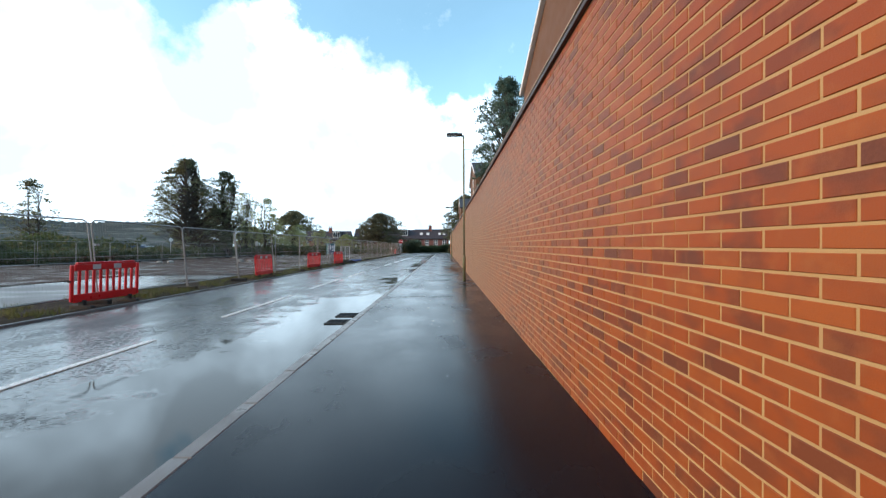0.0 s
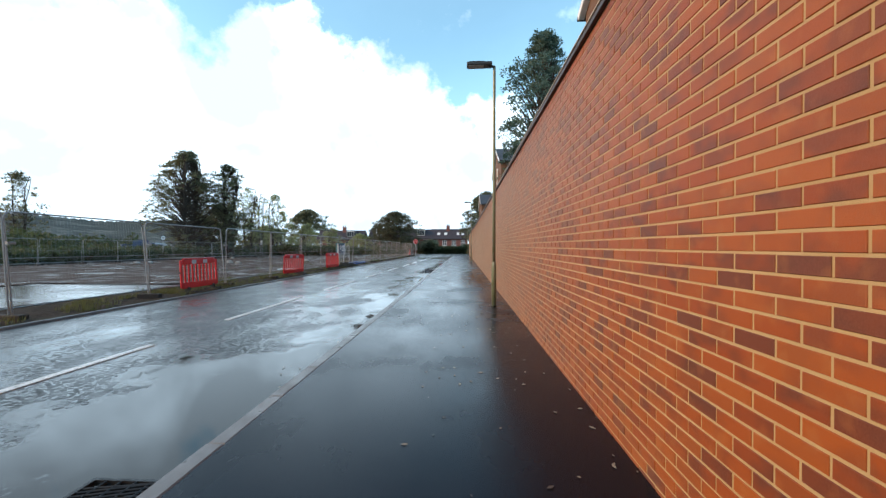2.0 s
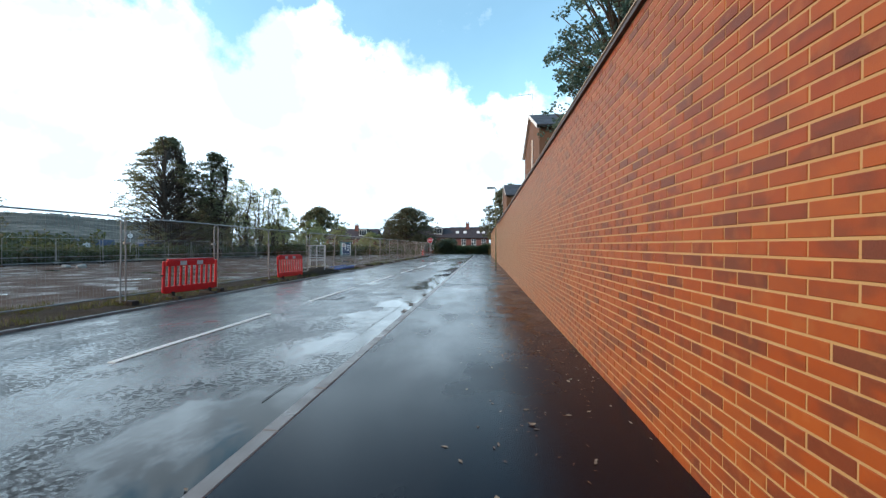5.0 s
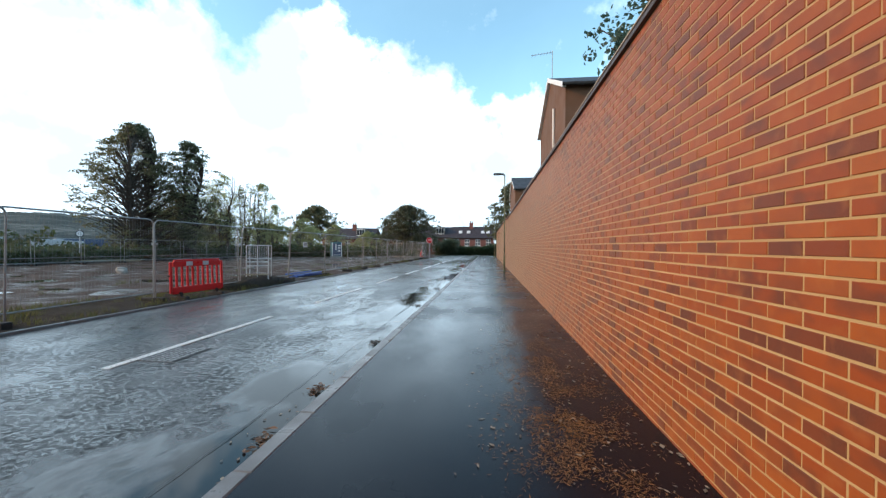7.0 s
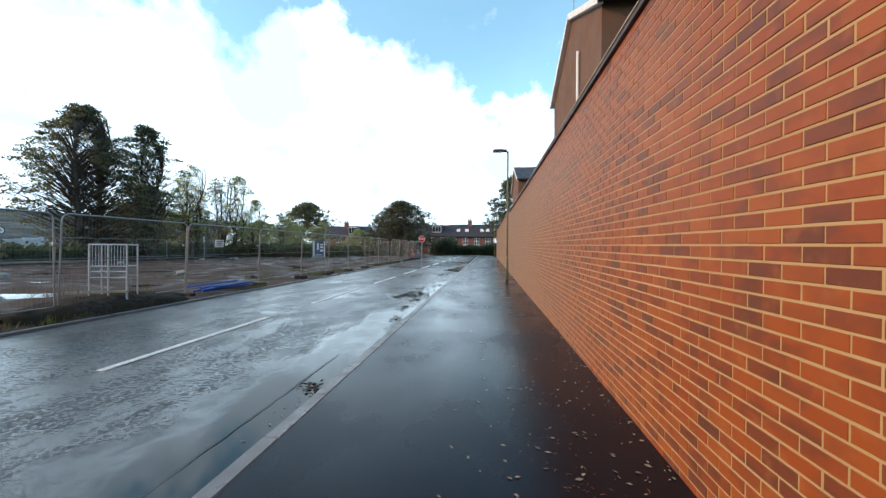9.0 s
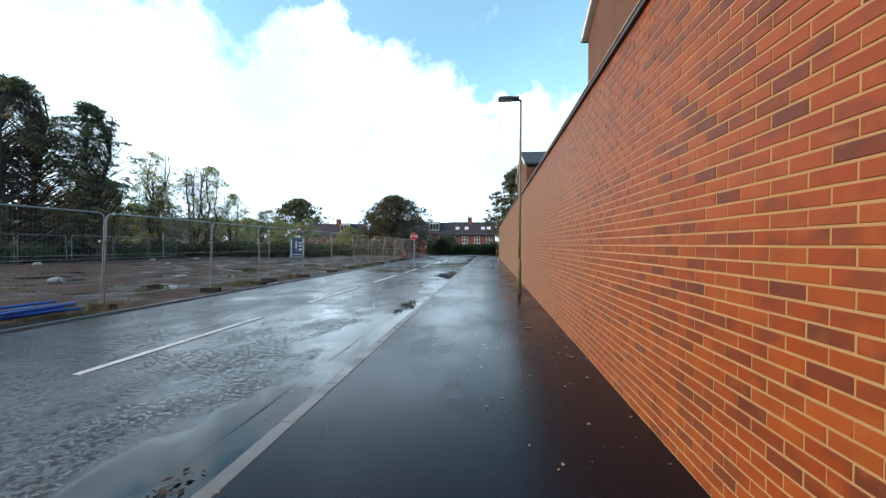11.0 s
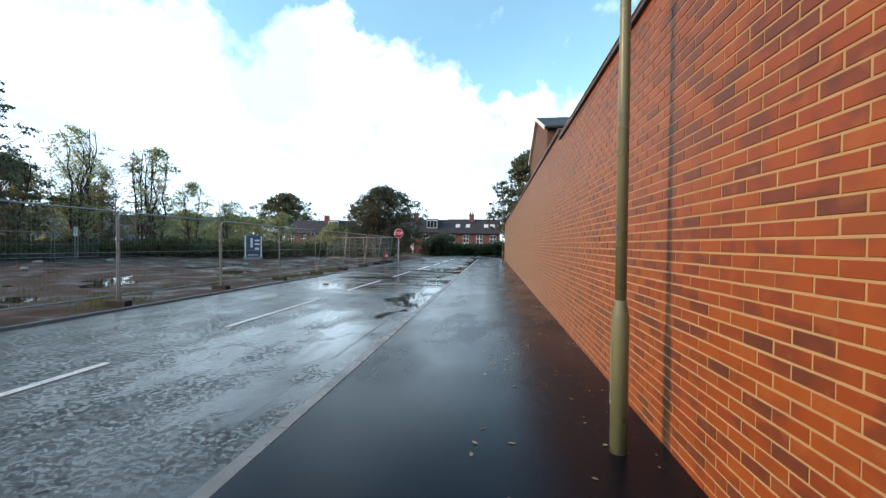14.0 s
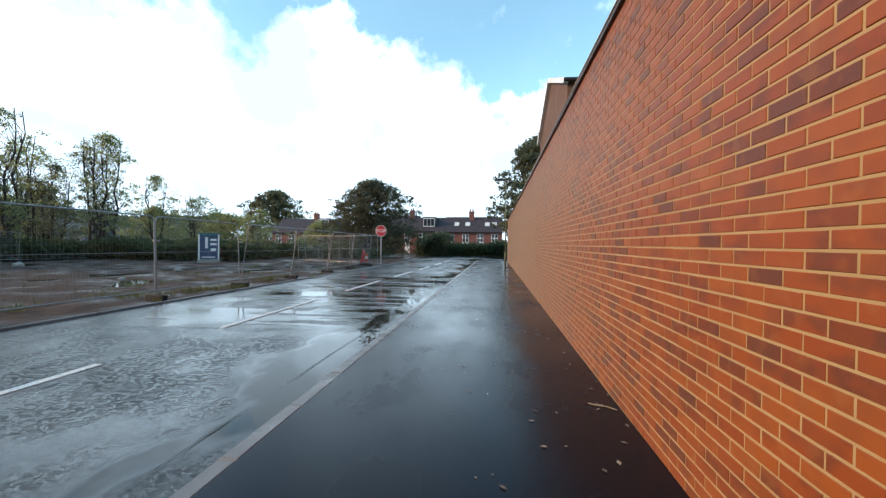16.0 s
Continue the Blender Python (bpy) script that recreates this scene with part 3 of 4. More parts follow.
def wire(vs, fs, a, b, r):
    """A three-sided wire."""
    a, b = Vector(a), Vector(b)
    d = (b - a).normalized()
    u = d.orthogonal().normalized() * r
    w = d.cross(u)
    n = len(vs)
    for e in (a, b):
        for k3 in range(3):
            g = 2 * math.pi * k3 / 3
            q = e + u * math.cos(g) + w * math.sin(g)
            vs.append((q.x, q.y, q.z))
    for k3 in range(3):
        j = (k3 + 1) % 3
        fs.append((n + k3, n + j, n + 3 + j, n + 3 + k3))


PANEL = 2.95
panel = fence_panel(PANEL * ALONG)
block = empty("fence_block", (0, 0, 0), "black recycled rubber fence foot on the muddy verge", "fence foot", "fence feet")
part("block", boxed(-0.27, 0.27, -0.085, 0.085, -0.08, 0.06, bev=0.02), M_MUDDY, block)
clip = bmesh.new()
box(clip, -0.03, 0.03, -0.07, 0.07, 1.32, 1.37, 0.006)
part("clamp", clip, M_GALV, block, "steel coupling clamp")
rng = random.Random(11)
runs = [[(-8.05 + rng.uniform(-0.08, 0.08), 6.2 + PANEL * i) for i in range(-4, 5)] + [(-8.05 + rng.uniform(-0.08, 0.08), 20.6 + 2.95 * i) for i in range(7)],
        [(-7.92 + rng.uniform(-0.08, 0.08), 37.28 + PANEL * i) for i in range(9)]]
placed = False
for (xa, ya), (xb, yb) in [p for r in runs for p in zip(r[:-1], r[1:])]:
    rz = math.degrees(math.atan2(-(xb - xa), (yb - ya) * ALONG))
    lean = rng.uniform(-7, -4) if ya < 14 else rng.uniform(-2.5, 2.5) if ya < 48 else rng.uniform(4, 9)
    m = pose((xa + xb) / 2, (ya + yb) / 2, 0.03, 0, lean, rz)
    if not placed:
        panel.matrix_world, placed = m, True
    else:
        copy_thing(panel, m)
placed = False
for xa, ya in runs[0] + runs[1]:
    m = pose(xa, ya, 0.02, 0, 0, rng.uniform(-12, 12))
    if not placed:
        block.matrix_world, placed = m, True
    else:
        copy_thing(block, m)
# the second line of panels on the far side of the yard
for i in range(15):
    copy_thing(panel, pose(-30.5 - 0.05 * i + rng.uniform(-0.15, 0.15), 14.0 + i * 3.1, -0.02, 0, rng.uniform(-3, 3), rng.uniform(-3, 3)))
    copy_thing(block, pose(-30.5 - 0.05 * i, 12.45 + i * 3.1, 0.0))
# panels that turn the corner at the sign
for i in range(5):
    copy_thing(panel, pose(-8.6 - i * 1.2, 61.6 + i * 0.5, 0.0, 0, rng.uniform(-8, 8), 62 + rng.uniform(-12, 12)))


note = empty("notice_board", (-7.96, 30.5, 1.42), "small pale notice board tied to the site fence", "notice")
face = part("board", boxed(-0.004, 0.006, -0.19, 0.19, -0.11, 0.11, bev=0.002), M_WHITE, note)
for i, w in enumerate((0.14, 0.11, 0.13)):
    part("writing", boxed(0.007, 0.0095, -w, w, 0.045 - i * 0.05, 0.065 - i * 0.05), M_LAMP, face, "dark line of writing")


# ---------------------------------------------------------------- guard cage, pipes, kiosk, sign
def guard_cage(at, rz):
    """Two barred guard panels side by side on tall posts, tied back to a second row, with a low timber board."""
    g = empty("guard_frame", at, "pale grey tubular steel guard frame with a low timber board", "guard frame", rz=rz)
    part("board", boxed(-0.47, 0.47, -0.05, 0.05, 0.25, 0.30, bev=0.006), M_TIMBER, g, "pale timber board")
    for x in (-0.45, 0.0, 0.45):
        part("post", rod(bmesh.new(), (x, 0.0, -0.05), (x, 0.0, 1.37), 0.026, n=8), M_GREY, g)
    for x in (-0.45, 0.45):
        part("post", rod(bmesh.new(), (x, 0.50, -0.05), (x, 0.50, 1.37), 0.020, n=8), M_GREY, g)
        part("rail", rod(bmesh.new(), (x, 0.0, 1.36), (x, 0.50, 1.36), 0.016, n=8), M_GREY, g)
        part("rail", rod(bmesh.new(), (x, 0.0, 0.86), (x, 0.50, 0.86), 0.016, n=8), M_GREY, g)
    for z in (0.60, 0.74, 0.86, 1.36):
        part("rail", rod(bmesh.new(), (-0.45, 0.0, z), (0.45, 0.0, z), 0.018, n=8), M_GREY, g)
    part("rail", rod(bmesh.new(), (-0.45, 0.5, 1.36), (0.45, 0.5, 1.36), 0.016, n=8), M_GREY, g)
    for i in range(1, 12):
        x = -0.45 + 0.075 * i
        if i != 6:
            part("bar", rod(bmesh.new(), (x, 0.0, 0.86), (x, 0.0, 1.36), 0.009, n=6), M_GREY, g)
    return g


guard_cage((-8.10, 27.45, 0.10), 16).scale = (0.80, 0.80, 0.93)


def earth_mound(at, lx, ly, h, seed, label):
    """A low lumpy mound of earth with a ragged foot."""
    n, vs, fs = 26, [], []
    for j in range(n + 1):
        for i in range(n + 1):
            u, v = 2 * i / n - 1, 2 * j / n - 1
            r = math.hypot(u, v) * (1 + 0.25 * noise.noise((u * 1.6, v * 1.6, seed)))
            z = h * max(0.0, 1 - r * r) ** 0.6 * (1 + 0.22 * noise.noise((u * 4, v * 4, seed))) + 0.03 * noise.noise((u * 9, v * 9, seed))
            vs.append((u * lx, v * ly, z - (0.10 if r > 1 else 0.0)))
    for j in range(n):
        for i in range(n):
            a = j * (n + 1) + i
            fs.append((a, a + 1, a + n + 2, a + n + 1))
    o = raw("earth_mound", vs, fs, M_SOIL, True)
    o.matrix_world = pose(*at)
    return tagged(o, label, "mound")


earth_mound((-8.30, 27.6, -0.02), 0.95, 2.1, 0.30, 4, "low mound of dark earth under the guard frame")
pile = empty("pipe_pile", (-8.15, 30.9, 0.0), "pile of blue plastic water pipe lying on the verge", "pipe pile")
rng = random.Random(3)
for i in range(9):
    x, z = rng.uniform(-0.35, 0.35), 0.06 + 0.055 * (i % 3)
    t = rng.uniform(-0.12, 0.12)
    part("pipe", rod(bmesh.new(), (x - t, -0.95 + rng.uniform(-.3, .3), z), (x + t, 0.95 + rng.uniform(-.3, .3), z + rng.uniform(-.01, .03)), 0.028, n=10), M_BLUE, pile)


def kiosk(at, rz):
    g = empty("site_cabinet", at, "teal metal kiosk cabinet with navy panels and white notices", "cabinet", rz=rz)
    part("carcass", boxed(-0.68, 0.68, -0.42, 0.42, 0.0, 1.92, bev=0.02), M_TEAL, g)
    part("roof", boxed(-0.76, 0.76, -0.5, 0.5, 1.92, 2.02, bev=0.02), M_TEAL, g)
    part("plinth", boxed(-0.74, 0.74, -0.5, 0.5, -0.25, -0.003, bev=0.01), M_CONC, g, "low concrete plinth")
    for x in (-0.63, 0.63):
        part("corner_post", boxed(x - 0.05, x + 0.05, -0.48, -0.40, 0, 1.92, bev=0.01), M_WHITE, g, "white corner post")
    part("door", boxed(-0.56, -0.03, -0.445, -0.42, 0.08, 1.80, bev=0.006), M_NAVY, g, "navy door")
    part("door", boxed(0.02, 0.56, -0.445, -0.42, 0.08, 1.80, bev=0.006), M_NAVY, g, "navy door")
    for x0, x1, z0, z1 in ((-0.24, -0.06, 0.85, 1.70), (0.10, 0.50, 1.42, 1.58), (0.10, 0.50, 1.08, 1.26), (0.12, 0.46, 0.62, 0.86), (-0.45, 0.4, 0.14, 0.22)):
        part("notice", boxed(x0, x1, -0.454, -0.445, z0, z1), M_WHITE, g, "white notice plate")
    return g


kiosk((-20.3, 62.2, 0.16), 38).scale = (0.96, 0.9, 0.93)
spool = empty("timber_stack", (-33.5, 43.5, -0.03), "stack of long timber boards lying in the yard", "timber stack")
for i in range(7):
    part("plank", boxed(-3.2 + 0.1 * i, 3.0 + 0.07 * i, -0.5 + 0.16 * (i % 5), -0.36 + 0.16 * (i % 5), 0.1 * (i // 5) + 0.0, 0.1 * (i // 5) + 0.09, bev=0.006), M_TIMBER, spool)
spool.rotation_euler[2] = radians(64)
rng = random.Random(21)
for i in range(14):
    x, y = rng.uniform(-30, -10.5), rng.uniform(30, 62)
    bm = bmesh.new()
    bmesh.ops.create_icosphere(bm, subdivisions=2, radius=rng.uniform(0.10, 0.28))
    for v in bm.verts:
        v.co *= 1 + 0.35 * noise.noise(v.co * 6 + Vector((i, 0, 0)))
        v.co.z *= 0.6
    o = part("rubble_lump", bm, M_CONC)
    o.matrix_world = pose(x, y, 0.02, 0, 0, rng.uniform(0, 360))
    tagged(o, "broken lump of pale concrete in the mud", "rubble", "rubble in the yard")


board = empty("site_board", (-30.9, 57.2, -0.05), "small white notice board on two posts by the far fence", "notice board", rz=-50)
part("panel", boxed(-0.62, 0.62, -0.02, 0.02, 1.75, 2.4, bev=0.006), M_WHITE, board)
for s in (-0.5, 0.5):
    part("post", rod(bmesh.new(), (s, 0.04, 0), (s, 0.04, 2.35), 0.03, n=8), M_GALV, board)
for x, y, r in ((-25.2, 84.6, 80), (-23.0, 85.2, 96)):
    low = copy_thing(bar, pose(x, y, 0.12, 0, 80, r))
    low["label"] = "red plastic barrier lying flat beyond the mud"


def text_mesh(words, size, depth=0.002):
    cu = bpy.data.curves.new("text", "FONT")
    cu.body, cu.size, cu.align_x, cu.align_y, cu.extrude = words, size, "CENTER", "CENTER", depth
    ob = bpy.data.objects.new("text", cu)
    scene.collection.objects.link(ob)
    me = bpy.data.meshes.new_from_object(ob.evaluated_get(bpy.context.evaluated_depsgraph_get()))
    bpy.data.objects.remove(ob)
    return me


sign = empty("stop_sign", (-7.85, 63.0, 0.0), "red octagonal stop sign with white lettering on a grey pole", "road sign")
part("pole", rod(bmesh.new(), (0, 0, -0.1), (0, 0, 2.45), 0.04, n=12), M_GREY, sign)
bm = bmesh.new()
bmesh.ops.create_cone(bm, cap_ends=True, segments=8, radius1=0.41, radius2=0.41, depth=0.012, matrix=Matrix.Translation((0, -0.055, 2.30)) @ pose(0, 0, 0, 90) @ pose(0, 0, 0, 0, 0, 22.5))
rim = part("rim", bm, M_WHITE, sign, "white border")
bm = bmesh.new()
bmesh.ops.create_cone(bm, cap_ends=True, segments=8, radius1=0.385, radius2=0.385, depth=0.012, matrix=Matrix.Translation((0, -0.062, 2.30)) @ pose(0, 0, 0, 90) @ pose(0, 0, 0, 0, 0, 22.5))
plate = part("plate", bm, M_SIGNRED, sign)
tm = text_mesh("STOP", 0.30)
tm.materials.append(M_WHITE)
words = new("lettering", tm)
words.parent = plate
words.matrix_local = Matrix.Translation((0, -0.0705, 2.30)) @ pose(0, 0, 0, 90)
cone = empty("traffic_cone", (-8.75, 62.6, 0.02), "orange traffic cone with white sleeve by the sign", "traffic cone")
part("body", turned(bmesh.new(), [(0.16, 0.03), (0.10, 0.4), (0.035, 0.75), (0.03, 0.76)], 20), M_ORANGE, cone, smooth=True)
part("base", boxed(-0.2, 0.2, -0.2, 0.2, 0, 0.035, bev=0.01), M_RUBBER, cone)
part("sleeve", turned(bmesh.new(), [(0.118, 0.32), (0.082, 0.52)], 20), M_WHITE, cone, smooth=True)


# ---------------------------------------------------------------- speed signs and parked car beyond the yard
def speed_sign(at, turn):
    g = empty("speed_sign", at, "round white speed limit sign reading 15 on a thin pole", "road sign", "", turn)
    part("pole", rod(bmesh.new(), (0, 0, -0.3), (0, 0, 2.75), 0.035, n=10), M_GREY, g)
    bm = bmesh.new()
    bmesh.ops.create_cone(bm, cap_ends=True, segments=28, radius1=0.28, radius2=0.28, depth=0.014, matrix=Matrix.Translation((0, -0.05, 2.35)) @ pose(0, 0, 0, 90))
    part("ring", bm, M_LAMP, g, "dark outer ring")
    bm = bmesh.new()
    bmesh.ops.create_cone(bm, cap_ends=True, segments=28, radius1=0.22, radius2=0.22, depth=0.014, matrix=Matrix.Translation((0, -0.058, 2.35)) @ pose(0, 0, 0, 90))
    face = part("plate", bm, M_WHITE, g)
    t15 = text_mesh("15", 0.27)
    t15.materials.append(M_LAMP)
    w = new("lettering", t15)
    w.parent = face
    w.matrix_local = Matrix.Translation((0, -0.068, 2.35)) @ pose(0, 0, 0, 90)
    return g


speed_sign((-33.9, 42.5, 0.0), 52)

car = empty("parked_car", (-36.4, 54.2, -0.1), "dark blue parked car with pale roof beyond the yard", "car", rz=50)
bm = bmesh.new()
box(bm, -2.05, 2.05, -0.84, 0.84, 0.28, 0.86, 0.14)
part("body", bm, M_BLUE, car)
bm = bmesh.new()
box(bm, -1.45, 1.15, -0.72, 0.72, 0.80, 1.36, 0.16)
part("cabin", bm, M_GLASS, car, "dark window glass")
part("roof", boxed(-1.2, 0.9, -0.66, 0.66, 1.35, 1.42, bev=0.03), M_WHITE, car, "pale roof")
for wx in (-1.3, 1.3):
    for wy in (-0.78, 0.78):
        tyre = part("wheel", rod(bmesh.new(), (wx, wy - 0.1, 0.32), (wx, wy + 0.1, 0.32), 0.32, n=20), M_RUBBER, car)
        part("rim", rod(bmesh.new(), (wx, wy - 0.11, 0.32), (wx, wy + 0.11, 0.32), 0.19, n=16), M_GREY, tyre)


# ---------------------------------------------------------------- gully grates, manhole
def grate(at, w, l):
    g = empty("gully_grate", at, "black cast-iron gully grate set in the wet gutter", "drain grate", "gully grates")
    fr = bmesh.new()
    for a in ((-w / 2, w / 2, -l / 2, -l / 2 + 0.022), (-w / 2, w / 2, l / 2 - 0.022, l / 2), (-w / 2, -w / 2 + 0.022, -l / 2 + 0.022, l / 2 - 0.022), (w / 2 - 0.022, w / 2, -l / 2 + 0.022, l / 2 - 0.022)):
        box(fr, *a, -0.02, 0.014)
    part("frame", fr, M_IRON, g)
    part("pit", boxed(-w / 2 + 0.02, w / 2 - 0.02, -l / 2 + 0.02, l / 2 - 0.02, -0.02, -0.004), M_WATER, g, "dark water in the pit")
    n = 9
    for i in range(n):
        s = (i + 0.5) / n
        y0 = -l / 2 + 0.02 + (l - 0.04) * s
        bm = bmesh.new()
        rod(bm, (-w / 2 + 0.02, max(-l / 2 + 0.02, y0 - 0.06), 0.006), (w / 2 - 0.02, min(l / 2 - 0.02, y0 + 0.06), 0.006), 0.0085, n=6)
        part("bar", bm, M_IRON, g)
    for i in range(4):
        x = -w / 2 + w * (i + 1) / 5
        part("bar", rod(bmesh.new(), (x, -l / 2 + 0.02, 0.006), (x, l / 2 - 0.02, 0.006), 0.008, n=6), M_IRON, g)
    return g


grate((-1.80, 4.17, ROAD_Z + 0.004), 0.44, 0.38)
grate((-1.80, 4.82, ROAD_Z + 0.004), 0.44, 0.38)
mh = empty("manhole_cover", (-4.12, 19.75, ROAD_Z + 0.001), "worn rectangular iron manhole cover in the road", "manhole cover")
part("frame", boxed(-0.36, 0.36, -0.33, 0.33, -0.02, 0.004, bev=0.003), M_COVER, mh)
for i in range(9):
    for j in range(9):
        part("stud", boxed(-0.32 + i * 0.072, -0.27 + i * 0.072, -0.32 + j * 0.072, -0.27 + j * 0.072, 0.003, 0.0065), M_STUD, mh)


# ---------------------------------------------------------------- plants
def leaves(vs, fs, centre, radius, count, size, rg, flat=0.8):
    """Leaves scattered in a ragged clump: bent quads, each two triangles."""
    for _ in range(count):
        d = Vector((rg.gauss(0, 1), rg.gauss(0, 1), rg.gauss(0, 1) * flat))
        d = d.normalized() * radius * (rg.random() ** 0.45)
        p = Vector(centre) + d
        s = size * rg.uniform(0.6, 1.4)
        a = Vector((rg.gauss(0, 1), rg.gauss(0, 1), rg.gauss(0, 0.6) - 0.3)).normalized()
        b = a.orthogonal().normalized()
        b = (b * math.cos(rg.random() * 6.28) + a.cross(b) * math.sin(rg.random() * 6.28)) * s * 0.34
        a *= s * 0.5
        n = len(vs)
        vs += [tuple(p - a), tuple(p + b * 0.9), tuple(p + a), tuple(p - b)]
        fs.append((n, n + 1, n + 2, n + 3))


OVAL = ((0.10, 0.55), (0.25, 0.92), (0.45, 1.0), (0.65, 0.86), (0.85, 0.52), (1.0, 0.12))
SPIRE = ((0.04, 0.72), (0.2, 1.0), (0.42, 0.94), (0.65, 0.72), (0.86, 0.44), (1.0, 0.16))
DOME = ((0.03, 0.9), (0.2, 1.0), (0.45, 0.98), (0.7, 0.78), (0.88, 0.48), (1.0, 0.15))
PLUME = ((0.15, 0.4), (0.35, 0.75), (0.6, 1.0), (0.8, 0.8), (1.0, 0.2))


def tree(at, height, width, seed, leaf_mat, label, shape=OVAL, bare=0.16, clumps=150, per=60, leaf=0.26, size=0.9, gap=-0.15, stems=1, flat=0.45):
    """Trunk and limbs that reach into layered sprays of leaves; the outline follows the shape, with gaps."""
    rg = random.Random(seed)
    t = empty("tree", at, label, "tree")
    bm = bmesh.new()
    base = height * bare
    r0 = height * (0.020 if stems < 3 else 0.0145) / math.sqrt(stems)
    axes = []
    for s in range(stems):
        ang = rg.uniform(0, 6.28)
        off = Vector((math.cos(ang), math.sin(ang), 0)) * (width * 0.05 if stems > 1 else 0)
        sway = Vector((math.cos(ang), math.sin(ang), 0)) * (width * 0.17 * rg.uniform(0.5, 1.2) if stems > 1 else width * 0.03)
        pts = []
        for i in range(8):
            f = i / 7
            pts.append(off + sway * f + Vector((rg.gauss(0, 0.012) * height, rg.gauss(0, 0.012) * height, height * 0.93 * f)) - Vector((0, 0, 0.4 if i == 0 else 0)))
        for i in range(7):
            rod(bm, pts[i], pts[i + 1], r0 * (1.2 - i / 7), r0 * (1.2 - (i + 1) / 7) + 0.01, 9, False)
        axes.append(pts)
    vs, fs = [], []
    made, tries = 0, 0
    lump = [rg.uniform(0.72, 1.15) for _ in range(9)]
    while made < clumps and tries < clumps * 12:
        tries += 1
        f = rg.random() ** 0.85
        lo = [p for p in shape if p[0] <= f] or [shape[0]]
        hi = [p for p in shape if p[0] >= f] or [shape[-1]]
        (fa, ra), (fb, rb) = lo[-1], hi[0]
        rad = ra if fb == fa else ra + (rb - ra) * (f - fa) / (fb - fa)
        ang = rg.uniform(0, 6.28)
        rad *= width / 2 * lump[int(ang / 6.2832 * 8.99)] * (0.98 + 0.4 * noise.noise((math.cos(ang) * 1.7, math.sin(ang) * 1.7, f * 4 + seed)))
        q = rg.random() ** 0.55
        p = Vector((math.cos(ang) * rad * q, math.sin(ang) * rad * q, base + (height - base) * f * 0.97))
        if noise.noise(p * (2.2 / width * 1.6) + Vector((seed * 3.7, 0, 0))) < gap:
            continue
        axis = axes[rg.randrange(stems)]
        k0 = max(0.5, min(6.5, 7 * (p.z / height) - 0.4 - 1.3 * q * rg.uniform(0.4, 1)))
        root = axis[int(k0)].lerp(axis[int(k0) + 1], k0 - int(k0))
        mid = root.lerp(p, 0.5) + Vector((0, 0, rg.uniform(-0.01, 0.04) * height))
        rr = r0 * 0.30 * (1.1 - p.z / height * 0.6)
        rod(bm, root, mid, rr, rr * 0.6, 5, False)
        rod(bm, mid, p, rr * 0.6, rr * 0.2, 5, False)
        out = Vector((p.x, p.y, 0)).normalized() if q > 0.05 else Vector((1, 0, 0))
        n = int(per * rg.uniform(0.5, 1.4))
        for u in range(3):
            c = p + out * size * (0.5 * u - 0.6) + Vector((rg.gauss(0, 0.25), rg.gauss(0, 0.25), 0.12 - 0.14 * u)) * size
            leaves(vs, fs, c, size * (0.75 - 0.15 * u), n // 3, leaf, rg, flat)
        made += 1
    part("trunk", bm, M_BARK, t, "forked bark-covered trunk and limbs")
    c = raw("crown", vs, fs, leaf_mat)
    c.parent = t
    return t


# row beyond the yard
tree((-37.5, 51.0, -0.2), 14.9, 12.6, 4, M_LEAF, "tall dark broadleaf tree with a dense ragged crown", SPIRE, 0.06, 900, 40, 0.17, 0.52, 0.0, 2, 0.30)
tree((-32.9, 52.5, -0.2), 13.4, 6.6, 8, M_LEAF, "narrow dark tree with an upright ragged crown", PLUME, 0.08, 400, 38, 0.17, 0.46, 0.0, 2, 0.36)
tree((-38.0, 57.5, -0.2), 8.2, 9.0, 12, M_LEAF, "low dark spreading tree at the yard edge", OVAL, 0.08, 170, 56, 0.28, 0.75, -0.2, 2)
for i, (x, y, h, w) in enumerate(((-35.0, 60.5, 11.7, 6.4), (-41.5, 66.0, 11.6, 7.0), (-38.5, 69.5, 12.3, 6.0), (-33.6, 66.5, 11.2, 5.8), (-35.5, 73.0, 8.8, 6.5), (-31.0, 73.5, 7.0, 6.5), (-45.5, 63.0, 10.6, 7.0), (-27.5, 78.0, 5.6, 6.5), (-44.0, 70.0, 9.4, 7.0), (-37.0, 64.0, 7.0, 6.5), (-41.0, 61.0, 8.0, 7.0))):
    pale = i in (0, 1, 3, 4, 5, 7)
    tree((x, y, -0.2), h, w, 30 + i, M_LEAF_PALE if pale else M_LEAF, "slender young tree with thin sparse foliage", PLUME if i < 4 else OVAL, 0.08, 190, 30, 0.15, 0.52, -0.02, 3, 0.6)
for i, (x, y, h, w) in enumerate(((-34.5, 82.0, 5.2, 9.0), (-24.0, 86.0, 4.6, 8.0), (-43.0, 80.0, 6.2, 10.0), (-52.0, 74.0, 7.5, 10.0))):
    tree((x, y, -0.2), h, w, 80 + i, M_LEAF_PALE, "rounded pale green bush tree beyond the yard", DOME, 0.04, 130, 52, 0.26, 0.8, -0.3, 3, 0.7)
tree((-50.0, 41.5, -0.2), 10.2, 6.2, 51, M_LEAF, "ragged half-bare tree beyond the yard", OVAL, 0.06, 210, 26, 0.18, 0.5, 0.0, 3)
tree((-50.0, 32.0, -0.2), 6.0, 7.0, 52, M_LEAF, "low bushy tree beyond the yard", DOME, 0.05, 120, 60, 0.3, 0.8, -0.3, 3)
